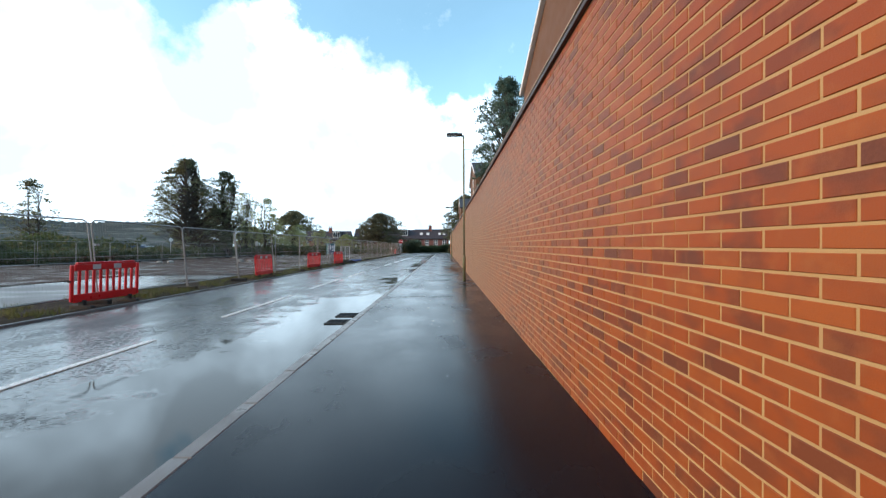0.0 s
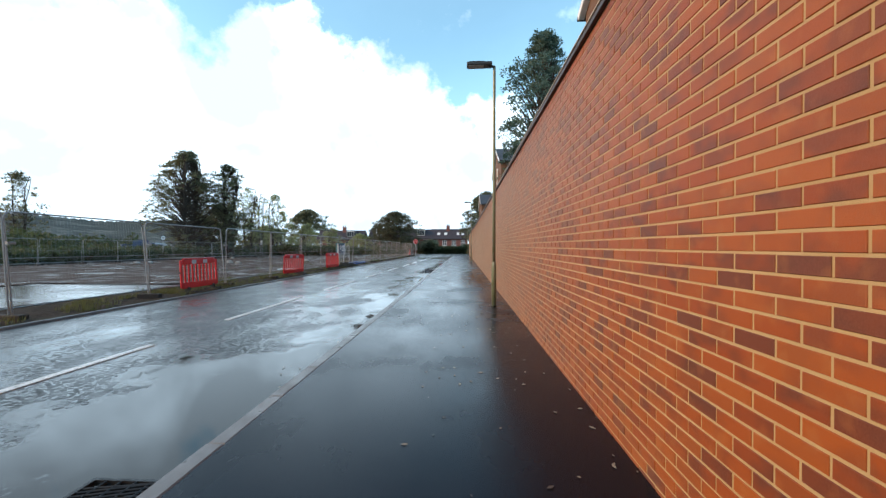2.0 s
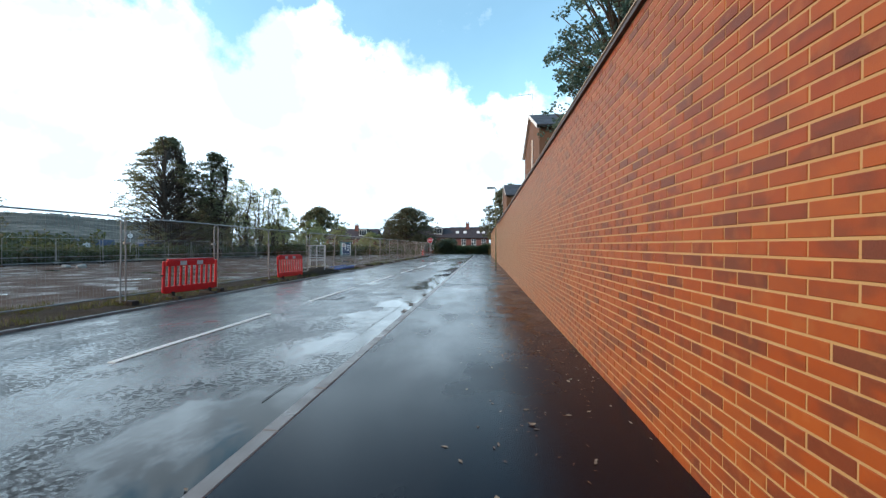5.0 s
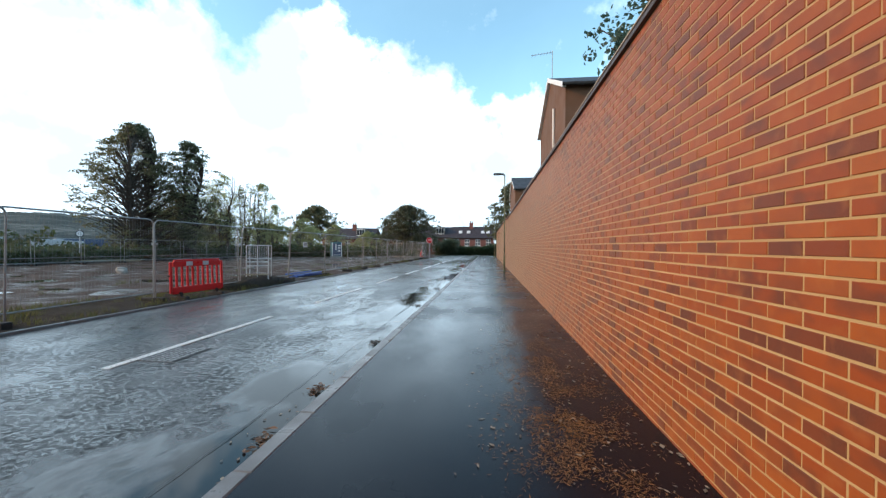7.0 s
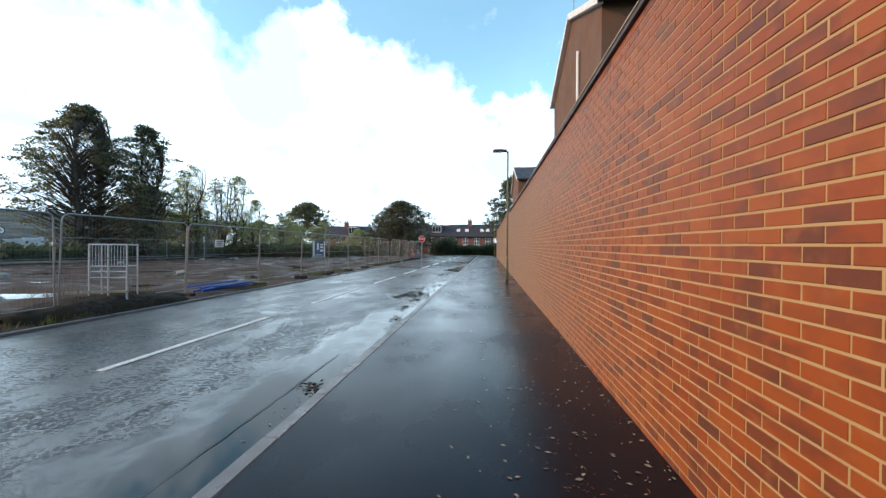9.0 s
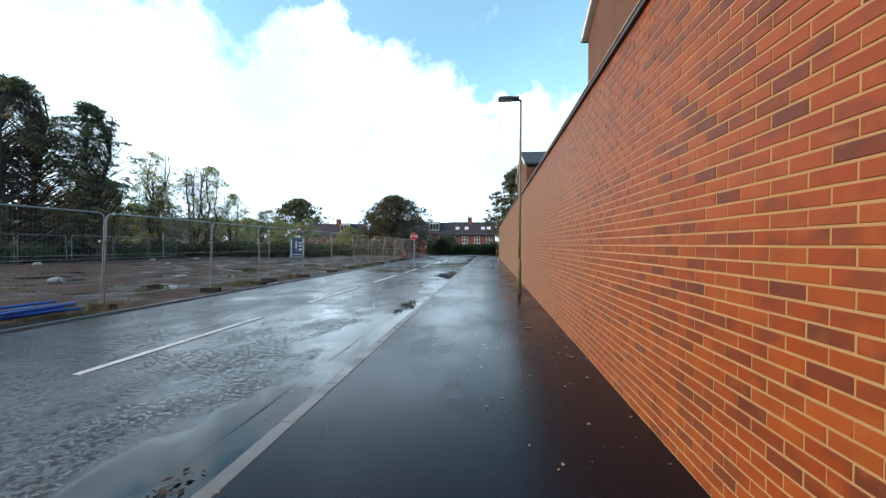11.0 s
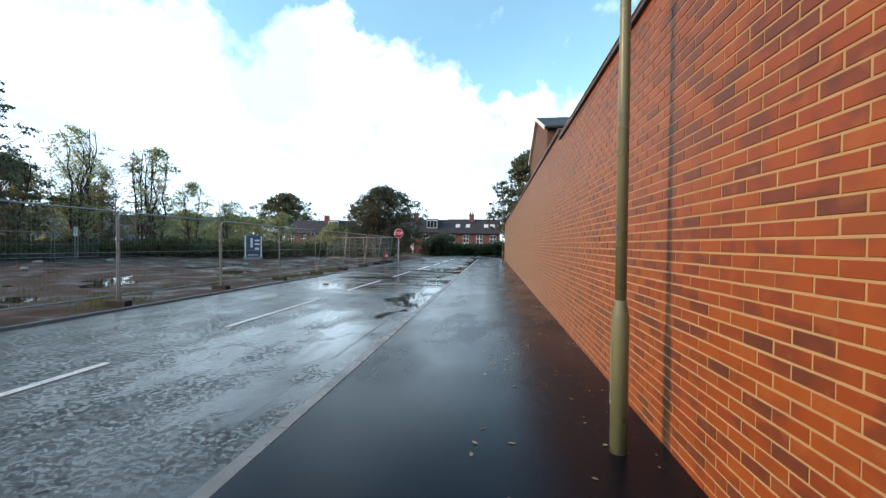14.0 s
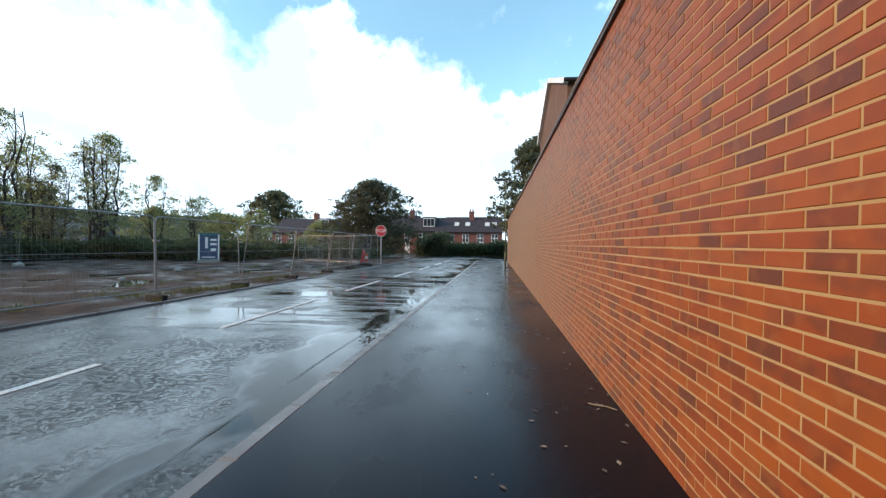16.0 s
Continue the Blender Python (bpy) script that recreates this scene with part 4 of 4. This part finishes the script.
# trees at the far street
tree((-14.6, 80.5, -0.1), 9.2, 13.2, 61, M_LEAF_BROWN, "broad round-crowned tree with dark autumn foliage", DOME, 0.06, 560, 66, 0.22, 0.72, -0.35, 4, 0.7)
tree((-48.5, 114.0, -0.2), 13.4, 20.0, 62, M_LEAF, "wide dark green tree behind the terrace", DOME, 0.1, 260, 66, 0.42, 1.2, -0.3, 3, 0.7)
tree((-61.0, 112.0, -0.2), 8.0, 14.0, 63, M_LEAF_PALE, "low pale green tree behind the terrace", DOME, 0.1, 180, 60, 0.4, 1.1, -0.3, 3, 0.7)
tree((4.6, 75.0, -0.1), 12.6, 12.0, 64, M_LEAF, "dark green tree beyond the wall's end", OVAL, 0.05, 460, 60, 0.26, 0.75, -0.3, 2, 0.6)
tree((7.0, 66.0, -0.1), 9.6, 7.0, 65, M_LEAF, "dark green garden tree behind the wall", OVAL, 0.1, 150, 60, 0.28, 0.7, -0.2, 2)
tree((3.6, 41.5, -0.1), 6.3, 3.0, 67, M_LEAF_PALE, "leafy garden shrub rising behind the wall", OVAL, 0.2, 60, 40, 0.15, 0.4, -0.1, 2)
# garden tree whose crown shows over the wall
tree((4.3, 22.4, -0.1), 12.9, 5.6, 66, M_LEAF_BLUE, "tall blue-green garden tree overhanging the brick wall", OVAL, 0.24, 330, 90, 0.115, 0.48, -0.10, 1, 0.7)


def hedge(name, x0, x1, y0, y1, h, seed, mat, label, count, leaf=0.26):
    """Bushes run together: a leafy mass with an uneven top."""
    rg = random.Random(seed)
    vs, fs = [], []
    for _ in range(count):
        x, y = rg.uniform(x0, x1), rg.uniform(y0, y1)
        top = h * (0.72 + 0.5 * noise.noise((x * 0.35, y * 0.35, seed)))
        leaves(vs, fs, (x, y, rg.random() ** 0.7 * top), 0.55, 7, leaf, rg)
    o = raw(name, vs, fs, mat)
    return tagged(o, label, "hedge", kind="stuff")


hedge("hedge", -10.5, 4.5, 86, 89.5, 2.1, 5, M_HEDGE, "dark overgrown garden hedge before the houses", 3400)
hedge("hedge_tall", -9.6, -6.0, 85.4, 87.5, 3.4, 6, M_LEAF, "tall clipped dark bush beside the gate", 1200)
hedge("scrub_bank", -36, -20, 64, 70, 1.6, 7, M_HEDGE, "low green scrub along the yard edge", 3600, 0.3)
hedge("scrub_row", -38.5, -33.5, 28, 64, 1.4, 8, M_HEDGE, "low green scrub under the trees", 5200, 0.3)
hedge("scrub_far", -56, -38, -6, 44, 2.9, 9, M_HEDGE, "dark bushes beyond the far site fence", 9000, 0.34)
hedge("scrub_end", -30, -12, 73, 76, 1.2, 10, M_HEDGE, "low scrub beside the side street", 1400, 0.3)
hedge("bush_row", -52, -16, 88, 96, 1.7, 14, M_LEAF_BROWN, "dark bushes before the terrace houses", 2600, 0.4)


# grass tufts on the verge
def tufts(name, count, area, seed, h, mat, label, keep):
    rg = random.Random(seed)
    vs, fs = [], []
    for _ in range(count):
        x, y = rg.uniform(*area[0]), rg.uniform(*area[1])
        if noise.noise((x * 0.9, y * 0.55, seed)) < keep:
            continue
        for _ in range(12):
            px, py = x + rg.gauss(0, 0.06), y + rg.gauss(0, 0.06)
            ang, ln, w = rg.uniform(0, 6.28), h * rg.uniform(0.5, 1.3), 0.006
            ux, uy = math.cos(ang), math.sin(ang)
            n = len(vs)
            vs += [(px - uy * w, py + ux * w, -0.03), (px + uy * w, py - ux * w, -0.03), (px + ux * ln * 0.55, py + uy * ln * 0.55, ln * 0.9)]
            fs.append((n, n + 1, n + 2))
    return tagged(raw(name, vs, fs, mat), label, "grass", kind="stuff")


tufts("verge_grass", 2200, ((-9.7, -7.5), (-6, 27)), 2, 0.13, M_GRASS, "short yellow-green grass tufts on the muddy verge", -0.02)
tufts("verge_weeds", 1500, ((-9.4, -7.5), (27, 62)), 5, 0.13, M_GRASS, "sparse weeds along the muddy verge", 0.14)
tufts("yard_grass", 500, ((-14, -9.6), (24, 64)), 3, 0.15, M_GRASS, "patchy weeds in the site mud", 0.24)


# ---------------------------------------------------------------- litter on the footway
def litter(name, count, mat, label, seed, size, xs, ys, clumpy=None, z=0.004, thin=0.0):
    rg = random.Random(seed)
    vs, fs = [], []
    while len(fs) < count:
        x, y = xs[0] + (xs[1] - xs[0]) * (1 - rg.random() ** 1.25), rg.uniform(*ys)
        if clumpy is not None and noise.noise((x * 3.2, y * 1.3, seed)) < clumpy + rg.gauss(0, 0.16):
            continue
        if thin:
            x, y = min(1.05, rg.gauss(0.48, 0.23) + 0.06 * math.sin(y * 1.9)), rg.gauss(18.3, 1.7)
            if noise.noise((x * 5.0, y * 2.6, seed)) < rg.gauss(-0.02, 0.16):
                continue
        a, s = rg.uniform(0, 6.28), size * rg.uniform(0.5, 1.5)
        c, d = math.cos(a) * s, math.sin(a) * s
        w = thin or rg.uniform(0.3, 0.6)
        n = len(vs)
        lift = rg.uniform(0.0008, 0.0035)
        vs += [(x - c, y - d, z), (x - d * w, y + c * w, z + lift), (x + c, y + d, z + lift * 0.4), (x + d * w, y - c * w, z + lift * 0.7)]
        fs.append((n, n + 1, n + 2, n + 3))
    return tagged(raw(name, vs, fs, mat), label, "leaf litter", kind="stuff")


litter("leaf_litter", 780, M_LITTER, "scattered wet fallen leaves on the footway", 4, 0.021, (-0.3, 1.10), (3.5, 60))
litter("leaf_litter_dense", 420, M_LITTER, "fallen leaves gathered under the garden tree", 5, 0.016, (-0.1, 1.10), (14, 27))
litter("needle_litter", 11000, M_NEEDLE, "orange-brown needle litter on the wet footway", 6, 0.016, (-0.1, 0.75), (15.8, 21.5), -0.02, thin=0.11)
litter("gutter_debris", 460, M_LITTER, "dark leaves and grit washed along the kerb", 7, 0.014, (-1.95, -1.60), (5, 62), 0.12, ROAD_Z + 0.008)
rng = random.Random(17)
for x, y, r, mt in ((-1.72, 18.85, 0.10, M_SODDEN), (-1.70, 20.55, 0.10, M_BARK), (-1.72, 10.0, 0.09, M_BARK), (-1.74, 23.9, 0.12, M_BARK), (-1.66, 17.95, 0.09, M_SODDEN), (-1.80, 27.4, 0.14, M_BARK), (-1.70, 9.1, 0.10, M_BARK), (-1.74, 33.6, 0.12, M_BARK), (-1.70, 43.5, 0.16, M_BARK)):
    vs, fs = [], []
    for _ in range(46):
        px, py, ang = rng.gauss(0, r * 0.45), rng.gauss(0, r * 0.9), rng.uniform(0, 6.28)
        s, h = rng.uniform(0.018, 0.045), rng.uniform(0.002, 0.016)
        c, d = math.cos(ang) * s, math.sin(ang) * s
        n = len(vs)
        vs += [(px - c, py - d, h), (px - d * 0.4, py + c * 0.4, h + 0.008), (px + c, py + d, h + 0.003), (px + d * 0.4, py - c * 0.4, h)]
        fs.append((n, n + 1, n + 2, n + 3))
    o = raw("leaf_clump", vs, fs, mt)
    o.matrix_world = pose(x, y, ROAD_Z + 0.004)
    tagged(o, "sodden clump of dead leaves lying in the gutter", "leaf clump", "leaf clumps in the gutter", "stuff")


def fallen_leaf(at, length, turn, mat, label):
    """A single large leaf lying flat: pointed blade with lobed edge, raised midrib and a stalk."""
    n, vs, fs = 12, [], []
    for i in range(n + 1):
        f = i / n
        w = length * 0.34 * math.sin(math.pi * f ** 0.8) ** 0.8 * (1 + 0.16 * math.sin(f * 19)) + 0.0006
        curl = 0.012 * (2 * f - 1) ** 2
        y = (f - 0.5) * length
        vs += [(-w, y, 0.004 + curl + w * 0.10), (0, y, 0.003 + curl), (w, y, 0.004 + curl + w * 0.16)]
        if i:
            a = 3 * i - 3
            fs += [(a, a + 1, a + 4, a + 3), (a + 1, a + 2, a + 5, a + 4)]
    leaf = empty("fallen_leaf", at, label, "leaf", "large fallen leaves", turn)
    blade = raw("blade", vs, fs, mat, True)
    blade.parent = leaf
    stalk = bmesh.new()
    rod(stalk, (0, -0.5 * length, 0.014), (length * 0.05, -0.78 * length, 0.004), 0.0016, 0.0012, 6)
    part("stalk", stalk, M_TWIG, leaf)


for x, y, size, turn, mat in ((0.57, 31.6, 0.13, 60, M_NEEDLE), (0.50, 39.6, 0.075, 20, M_LITTER), (0.02, 39.5, 0.065, 130, M_LITTER), (0.92, 30.1, 0.07, 95, M_NEEDLE),
                              (0.46, 10.16, 0.09, 35, M_LITTER), (0.34, 9.7, 0.07, 150, M_SODDEN), (0.30, 13.2, 0.06, 75, M_LITTER), (0.62, 33.4, 0.07, 10, M_LITTER)):
    fallen_leaf((x, y, 0.003), size, turn, mat, "single wet fallen leaf lying on the dark footway")
twig = empty("twig", (0.98, 41.5, 0.006), "thin pale broken twig lying at the foot of the wall", "twig", rz=62)
bm = bmesh.new()
tube(bm, [(0, -0.11, 0.0), (0.012, -0.03, 0.006), (-0.006, 0.05, 0.004), (0.01, 0.12, 0.0)], 0.0045, 6)
part("stem", bm, M_TIMBER, twig)
part("side_shoot", rod(bmesh.new(), (0.0, 0.02, 0.004), (0.045, 0.075, 0.008), 0.003, 0.0015, 6), M_TIMBER, twig)


# ---------------------------------------------------------------- houses
def window_in(parent, x0, x1, z0, z1, y, bars=1):
    """A sash window in a wall that faces -y."""
    w = part("window", boxed(x0, x1, y - 0.02, y + 0.04, z0, z1), M_WHITE, parent, "white painted window")
    cx = (x1 - x0) / (bars + 1)
    for i in range(bars + 1):
        for z, zz in ((z0, (z0 + z1) / 2), ((z0 + z1) / 2, z1)):
            part("pane", boxed(x0 + cx * i + 0.05, x0 + cx * (i + 1) - 0.05, y - 0.032, y - 0.018, z + 0.05, zz - 0.05), M_GLASS, w)
    part("sill", boxed(x0 - 0.06, x1 + 0.06, y - 0.10, y - 0.022, z0 - 0.10, z0 - 0.02, bev=0.01), M_WHITE, w)
    return w


def terrace(x0, x1, y, eave, ridge, label, wins=3, dormers=(), chimneys=(), lights=(), deep=8.0):
    h = empty("terrace_house", ((x0 + x1) / 2, y, -0.2), label, "house", "terrace houses")
    w = (x1 - x0) / 2
    part("wall", boxed(-w, w, 0, deep, 0, eave), M_TERRACE, h)
    bm = bmesh.new()
    a = [bm.verts.new(p) for p in ((-w - .1, -0.3, eave - 0.12), (w + .1, -0.3, eave - 0.12), (w + .1, deep / 2, ridge), (-w - .1, deep / 2, ridge), (-w - .1, deep + .3, eave - .12), (w + .1, deep + .3, eave - .12))]
    for f in ((0, 1, 2, 3), (3, 2, 5, 4), (0, 3, 4), (1, 5, 2), (0, 4, 5, 1)):
        bm.faces.new([a[i] for i in f])
    bmesh.ops.recalc_face_normals(bm, faces=bm.faces[:])
    roof = part("roof", bm, M_TILE, h)
    part("gutter", rod(bmesh.new(), (-w, -0.34, eave - 0.08), (w, -0.34, eave - 0.08), 0.06, n=8), M_RUBBER, h)
    slope = (ridge - eave) / (deep / 2)
    for cx in dormers:
        d = part("dormer", boxed(cx - 1.1, cx + 1.1, 0.9, deep / 2, eave + 0.55, ridge - 0.08), M_SLATE, roof, "flat-roofed dormer")
        part("dormer_window", boxed(cx - 1.0, cx + 1.0, 0.84, 0.9, eave + 0.80, ridge - 0.28), M_WHITE, roof, "white dormer window frame")
        for i in range(3):
            part("pane", boxed(cx - 0.92 + i * 0.63, cx - 0.36 + i * 0.63, 0.825, 0.845, eave + 0.92, ridge - 0.42), M_GLASS, roof)
    for cx in chimneys:
        c = bmesh.new()
        box(c, cx - 0.45, cx + 0.45, deep / 2 - 0.9, deep / 2 - 0.2, ridge - 0.9, ridge + 0.9)
        box(c, cx - 0.52, cx + 0.52, deep / 2 - 0.97, deep / 2 - 0.13, ridge + 0.75, ridge + 0.9)
        part("chimney", c, M_TERRACE, roof)
        for s in (-0.25, 0.2):
            part("chimney_pot", rod(bmesh.new(), (cx + s, deep / 2 - 0.55, ridge + 0.88), (cx + s, deep / 2 - 0.55, ridge + 1.4), 0.12, 0.10, 10), M_TERRACE, roof)
    for cx in lights:
        m = Matrix.Translation((cx, 1.9, eave - 0.12 + (2.2) * (ridge - eave + .12) / (deep / 2 + .3) + 0.03)) @ pose(0, 0, 0, math.degrees(math.atan((ridge - eave + .12) / (deep / 2 + .3))))
        part("roof_window", box(bmesh.new(), -0.4, 0.4, -0.55, 0.55, -0.02, 0.05, 0, m), M_WHITE, roof, "pale roof window")
    for i in range(wins):
        cx = -w + 2 * w * (i + 0.5) / wins
        window_in(h, cx - 0.55, cx + 0.55, eave - 1.75, eave - 0.35, 0.0)
        if i % 2 == 0:
            window_in(h, cx - 0.65, cx + 0.65, 0.75, 2.1, 0.0)
        else:
            part("door", boxed(cx - 0.45, cx + 0.45, -0.05, 0.0, 0.1, 2.1, bev=0.01), M_WHITE, h, "white front door")
    return h


terrace(-40.2, -27.4, 100, 3.6, 6.3, "red-brown brick terrace with slate roof and white windows", 5, (3.0,), (0.6,))
terrace(-26.5, -14.3, 103, 4.1, 7.2, "red brick terrace half hidden behind a tree", 4, (-3.0,), (4.8,))
terrace(-13.7, -8.8, 100, 4.0, 6.6, "red brick house with a white roof dormer", 2, (-0.2,), ())
terrace(-8.7, 1.2, 100, 3.9, 6.7, "dark brick terrace with three roof windows and a chimney", 4, (), (-0.4,), (-2.9, -1.0, 2.4, 3.6))


def gable_house(y0, y1, eave, apex, x, depth, label, pipe=None, aerial=False):
    """A house behind the wall whose gable faces the road; the ridge runs along x."""
    h = empty("gable_house", (x, (y0 + y1) / 2, -0.1), label, "house", "houses behind the wall")
    w = (y1 - y0) / 2 * ALONG
    bm = bmesh.new()
    prof = [(-w, 0), (w, 0), (w, eave), (0, apex - 0.12), (-w, eave)]
    front = [bm.verts.new((0, p, z)) for p, z in prof]
    back = [bm.verts.new((depth, p, z)) for p, z in prof]
    bm.faces.new(front[::-1]), bm.faces.new(back)
    for i in range(5):
        j = (i + 1) % 5
        bm.faces.new((front[i], front[j], back[j], back[i]))
    bmesh.ops.recalc_face_normals(bm, faces=bm.faces[:])
    part("wall", bm, M_HOUSE, h)
    for s in (-1, 1):
        slope = (apex - eave) / w
        ang = math.degrees(math.atan2(apex - eave, w))
        ln = math.hypot(w + 0.22, (w + 0.22) * slope)
        m = Matrix.Translation((0, 0, apex)) @ (pose(0, 0, 0, -ang if s > 0 else ang))
        r = bmesh.new()
        box(r, -0.14, depth + 0.3, 0 if s > 0 else -ln, ln if s > 0 else 0, -0.10, 0.03, 0, m)
        roof = part("roof", r, M_SLATE, h)
        b = bmesh.new()
        box(b, -0.165, -0.142, 0 if s > 0 else -ln - 0.02, ln + 0.02 if s > 0 else 0, -0.15, 0.04, 0, m)
        part("bargeboard", b, M_WHITE, roof, "white painted bargeboard")
        part("soffit", box(bmesh.new(), -0.139, -0.002, 0.0 if s > 0 else -ln, ln if s > 0 else 0.0, -0.16, -0.102, 0, m), M_WHITE, roof, "white soffit")
        g = bmesh.new()
        yy = s * (w + 0.27)
        rod(g, (-0.16, yy, eave - 0.27 * slope - 0.04), (depth, yy, eave - 0.27 * slope - 0.04), 0.065, n=8)
        part("gutter", g, M_RUBBER, roof, "black gutter")
    for x0 in (0.9, 3.4, 6.0):
        window_in(h, x0, x0 + 1.2, eave - 1.7, eave - 0.45, -w)
    if pipe is not None:
        part("flue_pipe", rod(bmesh.new(), (-0.07, pipe, 0.2), (-0.07, pipe, eave - 0.2), 0.05, n=8), M_WHITE, h, "white waste pipe")
    if aerial:
        a = bmesh.new()
        rod(a, (0.1, 0.25, apex - 0.2), (0.1, 0.25, apex + 1.5), 0.02, n=6)
        rod(a, (0.1, 0.25, apex + 1.42), (-0.9, 0.6, apex + 1.46), 0.015, n=6)
        for i in range(7):
            q = i / 6
            rod(a, (0.0 - 0.85 * q, 0.28 + 0.3 * q - 0.18, apex + 1.43), (0.0 - 0.85 * q, 0.28 + 0.3 * q + 0.18, apex + 1.43), 0.006, n=4)
        part("aerial", a, M_GALV, h, "television aerial on a pole")
    return h


gable_house(-0.5, 13.3, 8.1, 11.6, 3.5, 9, "tan brick house with white bargeboards behind the wall")
gable_house(30.3, 37.1, 8.0, 9.7, 2.9, 8, "tan brick gabled house with white bargeboards behind the wall", -1.3, True)
gable_house(51.4, 59.0, 7.3, 9.0, 2.5, 8, "tan brick gabled house with dark slate roof behind the wall")


# ---------------------------------------------------------------- distance
HILL_ROWS = 14


def hills(name, dist, base, amp, a0, a1, mat, label, seed, n=420):
    vs, fs = [], []
    for i in range(n + 1):
        a = math.radians(a0 + (a1 - a0) * i / n)
        x, y = dist * math.sin(a), dist * math.cos(a)
        h = base + amp * noise.noise((i * 0.016, seed, 0))
        crown = amp * (0.35 * noise.noise((i * 0.45, seed, 4)) + 0.25 * noise.noise((i * 1.7, seed, 9)))
        for j in range(HILL_ROWS):
            f = j / (HILL_ROWS - 1)
            r = 0.62 + 0.42 * f
            lump = 0.4 * noise.noise((i * 0.6, j * 0.8, seed)) + 0.3 * noise.noise((i * 1.9, j * 2.3, seed + 5))
            vs.append((x * r, y * r, -2 + (h + 2) * f ** 0.8 + crown * f ** 10 + (lump if 0 < j else 0)))
    for i in range(n):
        for j in range(HILL_ROWS - 1):
            q = HILL_ROWS * i + j
            fs.append((q, q + HILL_ROWS, q + HILL_ROWS + 1, q + 1))
    return tagged(raw(name, vs, fs, mat, True), label, "hillside", kind="structure")


hills("backdrop_hill", 620, 38, 6, -88, -36, M_HILL, "wooded hillside on the horizon with haze in its colour", 3)
rng = random.Random(9)
for i in range(10):
    x, y = -rng.uniform(150, 185), 84 + i * 10
    b = boxed(-rng.uniform(6, 9), rng.uniform(6, 9), -6, 6, -1, rng.uniform(2.4, 4.4))
    box(b, -5, 5, -6.3, 6.3, 2.6, 3.4)
    box(b, -3, 3, -5, 5, 2.0, rng.uniform(3.6, 5.4))
    o = part("far_building", b, M_FARWALL if i % 2 else M_NAVY)
    o.matrix_world = pose(x, y, 0, 0, 0, 55)
    tagged(o, "pale low industrial building far beyond the yard", "building", "far buildings")


# ---------------------------------------------------------------- pieces: kerbs, then single bricks
def kerb_piece(w, l, h):
    bm = bmesh.new()
    box(bm, -w / 2, w / 2, -l / 2, l / 2, -0.2, h)
    es = [e for e in bm.edges if all(abs(v.co.z - h) < 1e-5 for v in e.verts)]
    bmesh.ops.bevel(bm, geom=es, offset=0.010, segments=1, affect="EDGES")
    return mesh_of(bm, "kerb_stone", M_KERB)


for name, x, w, h, label in (("kerb_near", KERB_X - 0.05, 0.125, 0.006, "pale concrete kerb between footway and road"), ("kerb_far", FAR_X - 0.05, 0.065, -0.004, "pale concrete kerb along the verge")):
    k_ob = empty(name, (x, 0, 0), label, "kerb")
    k_ob["kind"] = "structure"
    me = kerb_piece(w, 0.849, h)
    rg = random.Random(x)
    y = -15.0
    while y < 80.0:
        o = new("kerb_stone", me)
        o.parent = k_ob
        o.location = (rg.uniform(-0.003, 0.003), y, rg.uniform(-0.003, 0.003))
        y += 0.855

for at in singles:
    o = new("brick", one)
    o.parent = wall
    o.location = at

# true size: one course of bricks is 75 mm
street = Matrix.Diagonal((1, ALONG, 1, 1))
for ob in list(scene.objects):
    if ob.parent is not None or ob.type == "CAMERA":
        continue
    if ob.type == "MESH" and ob.matrix_basis == Matrix.Identity(4):
        ob.data.transform(street)                    # sheets, markings, plants: laid out along the street
    else:
        ob.location.y *= ALONG
    ob.matrix_basis = Matrix.Scale(SIZE, 4) @ ob.matrix_basis
